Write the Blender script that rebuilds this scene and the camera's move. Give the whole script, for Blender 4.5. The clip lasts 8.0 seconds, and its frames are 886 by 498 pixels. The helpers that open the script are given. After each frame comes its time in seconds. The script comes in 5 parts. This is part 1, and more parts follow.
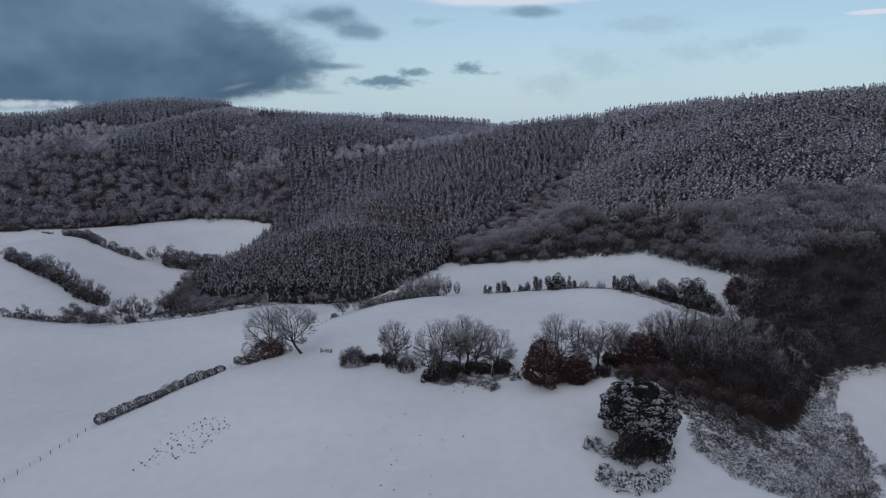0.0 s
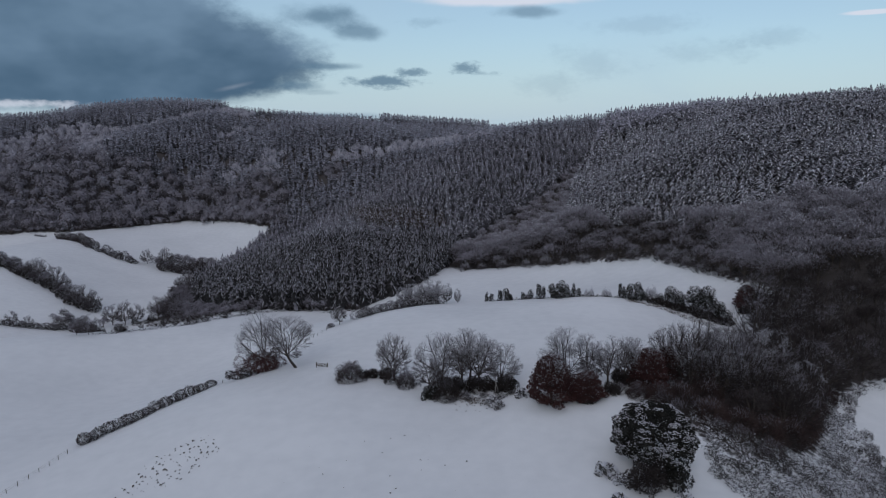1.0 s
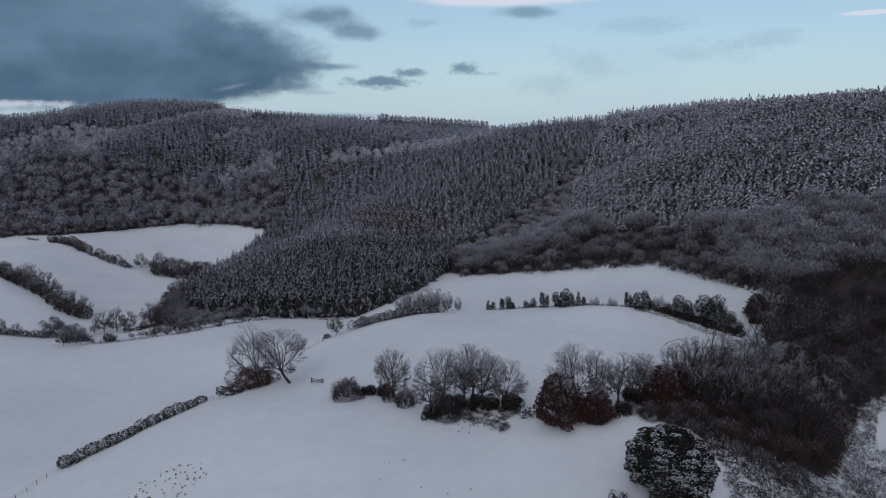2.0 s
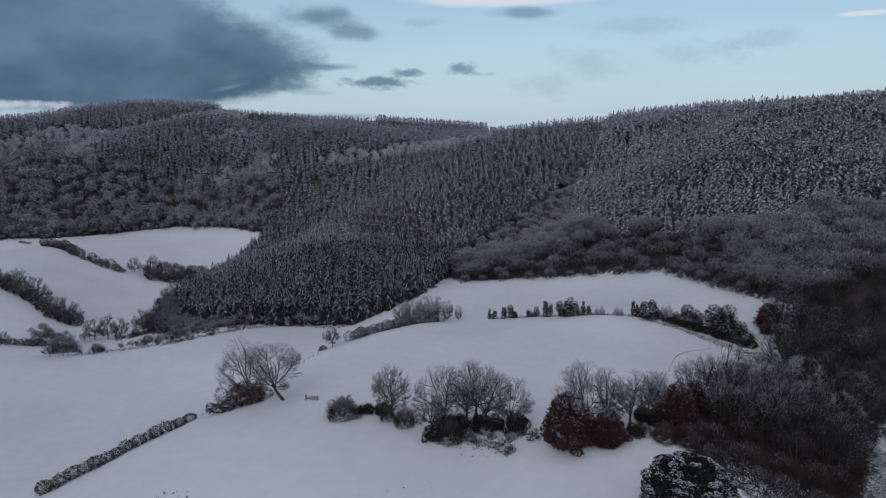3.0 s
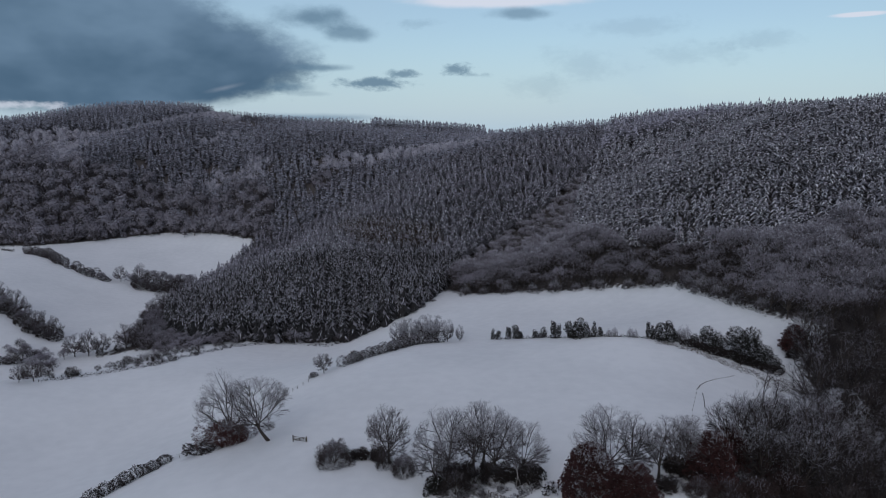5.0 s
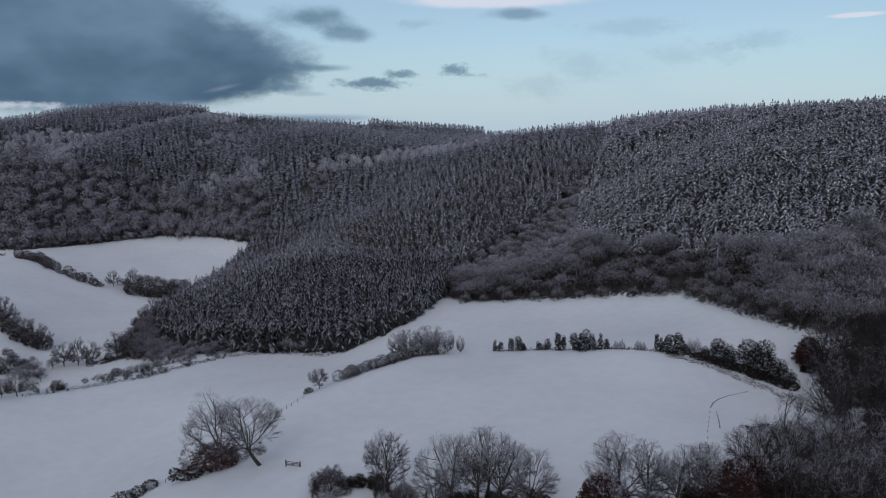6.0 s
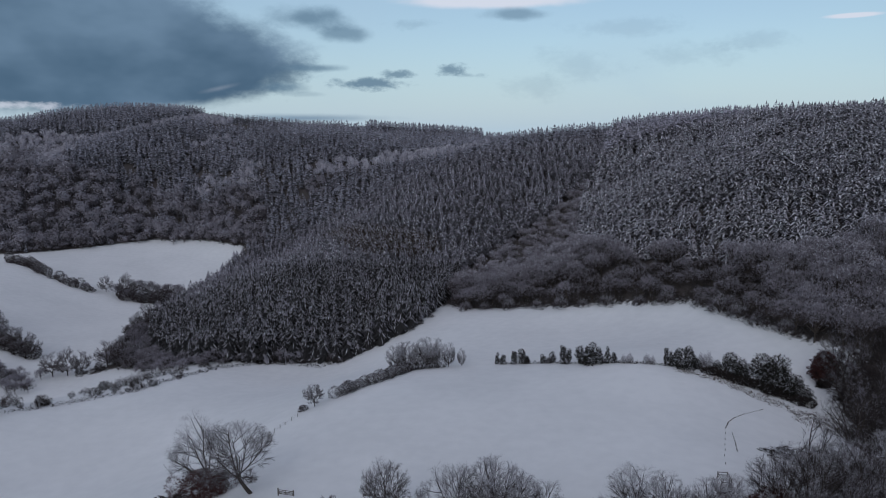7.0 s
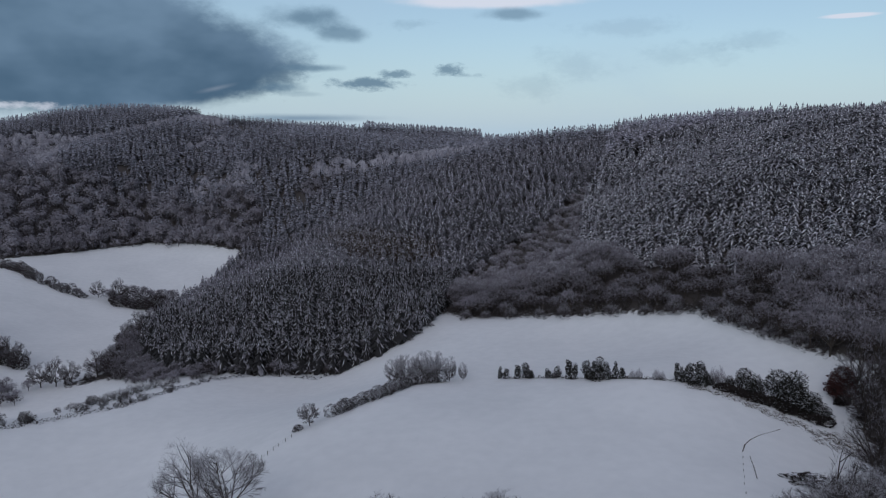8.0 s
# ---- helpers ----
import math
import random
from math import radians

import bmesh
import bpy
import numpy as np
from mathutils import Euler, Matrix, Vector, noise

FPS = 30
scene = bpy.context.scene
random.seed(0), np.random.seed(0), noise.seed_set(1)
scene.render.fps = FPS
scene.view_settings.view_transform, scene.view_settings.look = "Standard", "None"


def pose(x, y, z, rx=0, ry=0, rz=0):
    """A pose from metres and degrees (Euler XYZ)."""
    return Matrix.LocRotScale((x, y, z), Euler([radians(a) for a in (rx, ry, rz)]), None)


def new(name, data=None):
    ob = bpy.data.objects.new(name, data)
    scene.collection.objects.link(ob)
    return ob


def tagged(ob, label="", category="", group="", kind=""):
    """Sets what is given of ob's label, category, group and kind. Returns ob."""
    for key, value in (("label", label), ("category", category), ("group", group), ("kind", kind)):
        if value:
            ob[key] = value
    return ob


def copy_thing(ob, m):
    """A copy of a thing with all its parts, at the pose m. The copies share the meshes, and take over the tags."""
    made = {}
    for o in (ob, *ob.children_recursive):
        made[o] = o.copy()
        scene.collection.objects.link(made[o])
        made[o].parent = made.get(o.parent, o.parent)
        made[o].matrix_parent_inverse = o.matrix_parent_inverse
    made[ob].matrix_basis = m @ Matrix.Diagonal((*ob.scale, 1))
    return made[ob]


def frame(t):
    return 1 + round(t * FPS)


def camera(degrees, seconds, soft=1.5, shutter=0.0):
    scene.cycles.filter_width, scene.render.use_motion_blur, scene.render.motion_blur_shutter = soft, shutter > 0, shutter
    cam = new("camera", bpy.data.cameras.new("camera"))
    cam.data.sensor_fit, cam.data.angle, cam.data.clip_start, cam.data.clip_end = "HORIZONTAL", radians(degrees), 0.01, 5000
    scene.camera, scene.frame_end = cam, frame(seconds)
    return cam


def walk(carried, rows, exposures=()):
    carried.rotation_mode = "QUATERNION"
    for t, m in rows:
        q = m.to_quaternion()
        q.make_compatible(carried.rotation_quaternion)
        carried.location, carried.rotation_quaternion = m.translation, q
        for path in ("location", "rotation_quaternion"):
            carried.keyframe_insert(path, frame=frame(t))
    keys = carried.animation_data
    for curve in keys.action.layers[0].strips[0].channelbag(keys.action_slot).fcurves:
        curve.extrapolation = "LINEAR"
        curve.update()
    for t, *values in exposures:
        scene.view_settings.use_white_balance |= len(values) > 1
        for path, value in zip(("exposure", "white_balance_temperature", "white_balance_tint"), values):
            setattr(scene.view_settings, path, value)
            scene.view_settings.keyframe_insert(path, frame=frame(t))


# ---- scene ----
cam = camera(65.91, 8.0, 0.95)
PATH = [
    (0.0, pose(0.00, 0.00, 70.00, 79.873, 0, 0.000)),
    (0.5, pose(-0.41, 4.66, 70.56, 79.877, 0, -0.075)),
    (1.0, pose(-0.81, 9.32, 71.11, 79.883, 0, -0.154)),
    (1.5, pose(-1.20, 13.97, 71.64, 79.893, 0, -0.235)),
    (2.0, pose(-1.59, 18.63, 72.18, 79.905, 0, -0.318)),
    (2.5, pose(-1.97, 23.29, 72.72, 79.919, 0, -0.404)),
    (3.0, pose(-2.34, 27.95, 73.26, 79.933, 0, -0.493)),
    (3.5, pose(-2.71, 32.62, 73.82, 79.949, 0, -0.583)),
    (4.0, pose(-3.08, 37.29, 74.39, 79.964, 0, -0.676)),
    (4.5, pose(-3.45, 41.97, 74.98, 79.980, 0, -0.770)),
    (5.0, pose(-3.82, 46.65, 75.60, 79.994, 0, -0.866)),
    (5.5, pose(-4.19, 51.35, 76.25, 80.007, 0, -0.964)),
    (6.0, pose(-4.56, 56.05, 76.94, 80.018, 0, -1.064)),
    (6.5, pose(-4.94, 60.77, 77.66, 80.026, 0, -1.164)),
    (7.0, pose(-5.33, 65.50, 78.44, 80.032, 0, -1.266)),
    (7.5, pose(-5.72, 70.24, 79.26, 80.033, 0, -1.369)),
    (8.0, pose(-6.13, 75.00, 80.14, 80.031, 0, -1.473)),
]
walk(cam, PATH, [(0.0, 0.05, 5950, 11), (8.0, 0.05, 5950, 11)])

# ---------------------------------------------------------------- light
def nodes_of(tree):
    tree.nodes.clear()
    def add(kind, **values):
        n = tree.nodes.new(kind)
        for key, v in values.items():
            if key in n.inputs:
                n.inputs[key].default_value = v
        return n
    return add, tree.links.new


SUN_ELEVATION, SUN_ROTATION = 14.0, 200.0
world = bpy.data.worlds.new("winter_sky")
scene.world = world
world.use_nodes = True


def build_sky():
    tree = world.node_tree
    add, link = nodes_of(tree)
    out = add("ShaderNodeOutputWorld")
    back = add("ShaderNodeBackground")
    back.inputs["Strength"].default_value = 0.10
    link(back.outputs[0], out.inputs[0])
    sky = add("ShaderNodeTexSky")
    sky.sky_type, sky.sun_disc = "NISHITA", False
    sky.sun_elevation, sky.sun_rotation = radians(SUN_ELEVATION), radians(SUN_ROTATION)
    sky.air_density, sky.dust_density, sky.ozone_density = 1.0, 0.3, 1.5
    coord = add("ShaderNodeTexCoord")
    xyz = add("ShaderNodeSeparateXYZ")
    link(coord.outputs["Generated"], xyz.inputs[0])

    def math(op, a, b=None, c=None):
        n = add("ShaderNodeMath")
        n.operation = op
        for i, v in enumerate((a, b, c)):
            if v is None:
                continue
            if isinstance(v, (int, float)):
                n.inputs[i].default_value = v
            else:
                link(v, n.inputs[i])
        return n.outputs[0]

    az = math("ARCTAN2", xyz.outputs["X"], xyz.outputs["Y"])
    el = math("ARCSINE", xyz.outputs["Z"])
    az, el = math("MULTIPLY", az, 57.2958), math("MULTIPLY", el, 57.2958)
    flat = add("ShaderNodeCombineXYZ")
    link(az, flat.inputs[0])
    link(math("MULTIPLY", el, 1.8), flat.inputs[1])

    def noise_tex(scale, detail, rough, seed):
        n = add("ShaderNodeTexNoise")
        n.noise_dimensions = "4D"
        link(flat.outputs[0], n.inputs["Vector"])
        n.inputs["Scale"].default_value, n.inputs["Detail"].default_value = scale, detail
        n.inputs["Roughness"].default_value, n.inputs["W"].default_value = rough, seed
        return n.outputs["Fac"]

    edge = noise_tex(0.16, 6, 0.6, 3.0)
    fine = noise_tex(0.45, 5, 0.6, 7.0)
    tatter = math("ADD", math("MULTIPLY", math("SUBTRACT", noise_tex(0.4, 6, 0.65, 17.0), 0.5), 4.0), math("MULTIPLY", math("SUBTRACT", noise_tex(1.4, 4, 0.6, 21.0), 0.5), 1.4))
    ragged = math("ADD", math("MULTIPLY", math("SUBTRACT", edge, 0.5), 2.2), math("MULTIPLY", math("SUBTRACT", fine, 0.5), 0.7))

    def smooth(v, lo, hi):
        n = add("ShaderNodeMapRange")
        n.interpolation_type = "SMOOTHSTEP"
        link(v, n.inputs[0])
        n.inputs[1].default_value, n.inputs[2].default_value = lo, hi
        return n.outputs[0]

    def bank(a0, e0, ra, re, rag, lo, hi, rough=None, tilt=0.0):
        u = math("DIVIDE", math("SUBTRACT", az, a0), ra)
        rise = math("SUBTRACT", math("SUBTRACT", el, e0), math("MULTIPLY", math("SUBTRACT", az, a0), tilt)) if tilt else math("SUBTRACT", el, e0)
        v = math("DIVIDE", rise, re)
        r = math("SQRT", math("ADD", math("MULTIPLY", u, u), math("MULTIPLY", v, v)))
        inside = math("SUBTRACT", 1.0, r)
        return smooth(math("ADD", inside, math("MULTIPLY", rough or ragged, rag)), lo, hi)

    def blend(fac, a, b):
        n = add("ShaderNodeMix")
        n.data_type = "RGBA"
        link(fac, n.inputs[0])
        for v, i in ((a, 6), (b, 7)):
            if isinstance(v, tuple):
                n.inputs[i].default_value = (*v, 1)
            else:
                link(v, n.inputs[i])
        return n.outputs[2]

    thin = add("ShaderNodeMapRange")
    link(el, thin.inputs[0])
    thin.inputs[1].default_value, thin.inputs[2].default_value = -1.0, 7.0
    thin.inputs[3].default_value, thin.inputs[4].default_value = 0.95, 0.5
    colour = blend(thin.outputs[0], sky.outputs[0], PALE)
    veil = math("MULTIPLY", smooth(noise_tex(0.07, 5, 0.55, 11.0), 0.45, 0.8), 0.35)
    colour = blend(veil, colour, PALE)
    # high overcast, from above the ridge tops over the whole dome
    cover = math("MULTIPLY", smooth(math("ADD", el, math("MULTIPLY", ragged, 6.0)), 13.0, 24.0), 0.97)
    tone = blend(smooth(noise_tex(0.09, 4, 0.5, 31.0), 0.34, 0.68), CLOUD_DARK, CLOUD_LIGHT)
    colour = blend(cover, colour, blend(edge, OVERCAST_DARK, OVERCAST_LIGHT))
    wisp = math("MULTIPLY", bank(5.0, 9.95, 8.0, 0.6, 0.4, -0.2, 0.5), 0.9)
    colour = blend(wisp, colour, CLOUD_WARM)
    wisp = math("MULTIPLY", bank(31.2, 7.75, 2.2, 0.22, 0.2, 0.0, 0.5), 0.9)
    colour = blend(wisp, colour, CLOUD_WARM)
    # the large bank and its loose shreds
    colour = blend(bank(-25.0, 5.35, 15.6, 4.15, 0.26, -0.10, 0.20), colour, tone)
    colour = blend(math("MULTIPLY", bank(-14.5, 4.6, 5.5, 2.2, 0.5, -0.1, 0.5, tatter), 0.6), colour, tone)
    colour = blend(bank(-32.0, 9.2, 15.0, 3.4, 0.30, -0.10, 0.30), colour, tone)
    colour = blend(math("MULTIPLY", bank(-16.4, 3.12, 1.7, 0.26, 0.6, 0.0, 1.1, ragged, 0.24), 0.14), colour, CLOUD_WARM)
    for a0, e0, ra, re in ((12.0, 5.0, 3.5, 1.6), (21.0, 5.6, 4.5, 1.3), (16.0, 7.8, 5.0, 0.9), (9.0, 3.4, 3.0, 1.2), (25.0, 6.4, 4.0, 0.8)):
        colour = blend(math("MULTIPLY", bank(a0, e0, ra, re, 0.6, -0.1, 0.9, tatter), 0.18), colour, CLOUD_LIGHT)
    for a0, e0, ra, re, s, rough in ((-9.4, 8.6, 4.2, 1.25, 0.8, ragged), (-6.8, 7.5, 2.8, 0.85, 0.7, ragged), (-9.2, 4.78, 3.2, 0.42, 0.75, ragged), (-11.5, 3.25, 2.6, 0.6, 0.7, ragged),
                                     (-10.0, 2.75, 3.0, 0.3, 0.25, ragged), (-4.8, 3.62, 3.3, 0.55, 0.85, tatter), (-2.4, 4.35, 1.7, 0.36, 0.75, tatter), (2.0, 4.72, 2.0, 0.62, 0.75, tatter),
                                     (3.2, 4.3, 1.6, 0.3, 0.4, tatter), (6.9, 8.95, 3.3, 0.62, 0.6, ragged), (-1.0, 8.2, 2.0, 0.5, 0.2, tatter)):
        colour = blend(math("MULTIPLY", bank(a0, e0, ra, re, 0.75, -0.05, 0.8, rough), s), colour, CLOUD_SHRED)
    colour = blend(math("MULTIPLY", bank(-30.5, 1.66, 5.5, 0.34, 0.8, 0.0, 0.9, tatter), 0.6), colour, CLOUD_WARM)
    low = bank(-10.0, 0.85, 9.5, 0.5, 0.35, 0.0, 1.0)
    colour = blend(math("MULTIPLY", low, 0.8), colour, CLOUD_LIGHT)
    link(colour, back.inputs["Color"])


PALE, CLOUD_DARK, CLOUD_LIGHT, CLOUD_WARM = (4.18, 5.38, 6.12), (0.70, 1.22, 1.76), (1.55, 2.3, 3.05), (6.8, 6.8, 7.1)
CLOUD_SHRED = (1.1, 1.85, 2.5)
OVERCAST_DARK, OVERCAST_LIGHT = (1.95, 2.05, 2.40), (3.7, 3.8, 4.35)
build_sky()
sun = new("sun", bpy.data.lights.new("sun", "SUN"))
sun.data.energy, sun.data.angle, sun.data.color = 0.5, radians(30), (1.0, 0.95, 0.9)
sun.rotation_euler = (radians(90 - SUN_ELEVATION - 20), 0, radians(180 - SUN_ROTATION))


# ---------------------------------------------------------------- materials
def surface(name, colour, second, scale, rough=0.8, bump=0.0, bump_scale=None, spread=0.0, coord="Object", detail=5):
    """Two colours mixed by noise at two sizes, with fine relief; spread: how far objects differ in lightness."""
    m = bpy.data.materials.new(name)
    m.use_nodes = True
    add, link = nodes_of(m.node_tree)
    out, bsdf = add("ShaderNodeOutputMaterial"), add("ShaderNodeBsdfPrincipled")
    link(bsdf.outputs[0], out.inputs[0])
    bsdf.inputs["Roughness"].default_value = rough
    bsdf.inputs["Specular IOR Level"].default_value = 0.2
    tc = add("ShaderNodeTexCoord")
    big, small = add("ShaderNodeTexNoise"), add("ShaderNodeTexNoise")
    for n, s in ((big, scale), (small, scale * 9.7)):
        link(tc.outputs[coord], n.inputs["Vector"])
        n.inputs["Scale"].default_value, n.inputs["Detail"].default_value = s, detail
    mean = add("ShaderNodeMath")
    mean.operation = "MULTIPLY_ADD"
    link(big.outputs["Fac"], mean.inputs[0])
    mean.inputs[1].default_value = 0.6
    half = add("ShaderNodeMath")
    half.operation = "MULTIPLY"
    link(small.outputs["Fac"], half.inputs[0])
    half.inputs[1].default_value = 0.4
    link(half.outputs[0], mean.inputs[2])
    ramp = add("ShaderNodeMapRange")
    ramp.inputs[1].default_value, ramp.inputs[2].default_value = 0.36, 0.64
    link(mean.outputs[0], ramp.inputs[0])
    mix = add("ShaderNodeMix")
    mix.data_type = "RGBA"
    link(ramp.outputs[0], mix.inputs[0])
    mix.inputs[6].default_value, mix.inputs[7].default_value = (*colour, 1), (*second, 1)
    last = mix.outputs[2]
    if spread:
        info = add("ShaderNodeObjectInfo")
        vary = add("ShaderNodeMapRange")
        link(info.outputs["Random"], vary.inputs[0])
        vary.inputs[3].default_value, vary.inputs[4].default_value = 1 - spread, 1 + spread
        hsv = add("ShaderNodeHueSaturation")
        link(vary.outputs[0], hsv.inputs["Value"])
        link(last, hsv.inputs["Color"])
        last = hsv.outputs[0]
    link(last, bsdf.inputs["Base Color"])
    if bump:
        relief, b = add("ShaderNodeTexNoise"), add("ShaderNodeBump")
        link(tc.outputs[coord], relief.inputs["Vector"])
        relief.inputs["Scale"].default_value, relief.inputs["Detail"].default_value = bump_scale or scale * 6, 6
        b.inputs["Strength"].default_value, b.inputs["Distance"].default_value = bump, 0.3
        link(relief.outputs["Fac"], b.inputs["Height"])
        link(b.outputs[0], bsdf.inputs["Normal"])
    return m


CLUMP_SNOW = surface("clinging_snow", (0.80, 0.80, 0.84), (0.62, 0.62, 0.67), 0.2, 0.7)
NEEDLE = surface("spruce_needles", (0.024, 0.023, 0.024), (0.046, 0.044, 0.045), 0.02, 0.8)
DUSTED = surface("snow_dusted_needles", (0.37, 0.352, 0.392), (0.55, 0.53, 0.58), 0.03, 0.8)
# far needles: frost, with distance haze put in as a pale bluish tint
HAZE_HOAR = surface("hazed_hoary_needles", (0.105, 0.103, 0.115), (0.145, 0.142, 0.160), 0.02, 0.8)
HAZE_RIME = surface("hazed_rime_needles", (0.30, 0.298, 0.345), (0.42, 0.415, 0.475), 0.02, 0.8)
# far valley twigs: tones drawn together, distance haze put into the colour
HAZE_TWIG = surface("haze_greyed_twigs", (0.098, 0.086, 0.094), (0.140, 0.125, 0.137), 0.03, 0.85)
SILVER_TWIG = surface("silvered_twigs", (0.285, 0.275, 0.312), (0.385, 0.372, 0.42), 0.03, 0.85)
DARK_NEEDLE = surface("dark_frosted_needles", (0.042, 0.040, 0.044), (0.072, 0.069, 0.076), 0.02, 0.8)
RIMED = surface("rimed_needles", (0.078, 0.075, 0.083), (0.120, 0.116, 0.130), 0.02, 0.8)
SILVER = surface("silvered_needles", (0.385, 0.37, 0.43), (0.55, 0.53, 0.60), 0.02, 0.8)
LARCH = surface("larch_needles", (0.050, 0.039, 0.032), (0.085, 0.066, 0.054), 0.02, 0.8)
BARK = surface("wet_bark", (0.045, 0.036, 0.032), (0.09, 0.075, 0.065), 0.8, 0.85, spread=0.2)
PALE_BARK = surface("pale_bark", (0.36, 0.33, 0.32), (0.24, 0.22, 0.21), 2.0, 0.85)
TWIG = surface("bare_twigs", (0.045, 0.036, 0.036), (0.085, 0.070, 0.070), 0.05, 0.85, spread=0.2)
FROST = surface("frosted_twigs", (0.46, 0.45, 0.48), (0.32, 0.31, 0.33), 0.1, 0.8)
FAINT = surface("lightly_dusted_needles", (0.185, 0.176, 0.198), (0.275, 0.265, 0.295), 0.02, 0.8)
HOAR = surface("hoar_twigs", (0.205, 0.189, 0.211), (0.295, 0.275, 0.309), 0.02, 0.85)
RIME = surface("rimed_twigs", (0.43, 0.41, 0.465), (0.31, 0.29, 0.332), 0.06, 0.8)
RUSSET = surface("withered_russet_leaves", (0.047, 0.020, 0.019), (0.080, 0.036, 0.034), 0.3, 0.8, spread=0.2)
BROWN_STEM = surface("brown_bramble_stems", (0.048, 0.031, 0.029), (0.085, 0.057, 0.053), 0.3, 0.85, spread=0.2)
BRAMBLE = surface("dark_bramble", (0.024, 0.019, 0.0185), (0.049, 0.040, 0.038), 0.3, 0.85, spread=0.2)
HOLLY = surface("holly_leaves", (0.015, 0.0145, 0.0125), (0.029, 0.027, 0.023), 0.4, 0.6)
GORSE = surface("gorse_sprigs", (0.055, 0.052, 0.050), (0.105, 0.099, 0.095), 0.4, 0.85)
TIMBER = surface("weathered_timber", (0.10, 0.085, 0.07), (0.16, 0.14, 0.12), 1.5, 0.85)
def field_material():
    """Snow over farmland; leaf litter where the woods stand, with ragged edges."""
    m = surface("field_snow", (0.836, 0.84, 0.848), (0.75, 0.757, 0.768), 0.03, 0.7, 0.12, 0.35)
    tree = m.node_tree
    link = tree.links.new
    bsdf = next(n for n in tree.nodes if n.type == "BSDF_PRINCIPLED")
    snow = bsdf.inputs["Base Color"].links[0].from_socket
    attr, noise_node, tc = tree.nodes.new("ShaderNodeAttribute"), tree.nodes.new("ShaderNodeTexNoise"), tree.nodes.new("ShaderNodeTexCoord")
    attr.attribute_name = "leaf_litter"
    link(tc.outputs["Object"], noise_node.inputs["Vector"])
    noise_node.inputs["Scale"].default_value, noise_node.inputs["Detail"].default_value = 0.5, 6
    add, step, mix = tree.nodes.new("ShaderNodeMath"), tree.nodes.new("ShaderNodeMapRange"), tree.nodes.new("ShaderNodeMix")
    link(attr.outputs["Fac"], add.inputs[0])
    soften = tree.nodes.new("ShaderNodeMath")
    soften.operation = "MULTIPLY_ADD"
    link(noise_node.outputs["Fac"], soften.inputs[0])
    soften.inputs[1].default_value, soften.inputs[2].default_value = 0.7, 0.15
    link(soften.outputs[0], add.inputs[1])
    link(add.outputs[0], step.inputs[0])
    step.inputs[1].default_value, step.inputs[2].default_value = 1.0, 1.15
    mix.data_type = "RGBA"
    link(step.outputs[0], mix.inputs[0])
    link(snow, mix.inputs[6])
    mix.inputs[7].default_value = (0.085, 0.074, 0.070, 1)
    link(mix.outputs[2], bsdf.inputs["Base Color"])
    return m


FIELD = field_material()
EARTH = surface("bare_earth", (0.05, 0.038, 0.028), (0.09, 0.07, 0.05), 0.6, 0.9)
GRASS = surface("dead_grass", (0.095, 0.076, 0.060), (0.15, 0.125, 0.10), 0.5, 0.9)


# ---------------------------------------------------------------- the land
KNOLLS = [
    [-0.1, -1.0, -4.5, -5.1, 1.5, 2.7, 1.3, 4.0, -3.2, -3.3],
    [-0.3, -1.6, -5.0, -2.2, -0.5, -1.9, -2.2, -5.2, -2.0, 0.2],
    [-1.0, -2.7, -3.4, 7.7, -1.5, 3.0, 14.1, -16.3, -2.7, -2.6],
    [1.3, -2.6, -4.4, 2.9, -2.3, 0.7, 2.0, -2.2, 5.0, -18.3],
    [7.9, -1.0, -7.6, 1.1, 6.2, -0.0, 1.1, -10.2, 3.4, -3.9],
    [5.5, 5.6, -0.3, 5.6, 0.4, -8.8, 15.9, -11.2, -0.7, 11.4],
    [-6.2, 6.7, 4.5, -18.5, 5.4, -1.0, -15.5, -9.8, 6.8, -3.5],
]
SLOPES = [
    [-15.9, 5.6, -4.7, -23.0, 7.6, 3.2, 16.0, -4.5, -13.7],
    [-27.5, 10.4, 16.0, -13.3, 19.8, -36.4, 19.9, 11.5, 20.3],
    [-5.0, 22.9, -35.7, 1.4, 9.2, -13.6, 4.0, 1.3, -3.0],
    [-24.8, 21.1, 0.5, 6.8, -8.1, 12.3, -19.6, 10.3, 12.6],
    [2.6, -7.3, 24.8, -49.4, 3.6, 17.6, 3.6, 9.9, -5.9],
    [72.0, -2.7, -24.2, 55.4, 16.2, -15.4, 18.2, -10.3, -18.8],
    [-3.2, 36.0, 6.8, 12.6, -15.1, 15.5, -29.9, -5.0, 4.8],
]
HILLS = [
    [-0.9, -12.5, -18.7, 13.7, 37.8, -7.6, -23.0, 24.2, -46.4],
    [3.0, -10.3, -40.6, -9.2, -21.2, -27.4, 52.1, 99.9, -29.5],
    [17.3, 40.0, 38.6, 12.5, -6.1, 26.7, -3.4, -23.0, -16.9],
    [40.4, 15.1, 9.1, -27.3, 8.5, 18.7, -10.6, -13.8, 72.2],
    [95.3, -54.0, -100.6, -79.6, -5.4, -12.9, 75.2, 63.6, 71.0],
    [101.4, -7.8, 157.8, 168.8, 84.3, 11.5, 32.9, -56.5, -102.8],
    [14.1, -62.1, 0.4, -160.6, -55.3, -24.0, -58.6, -17.7, -80.3],
    [11.1, 11.2, 69.7, 42.5, 54.4, 62.6, -31.5, 10.8, -13.1],
]


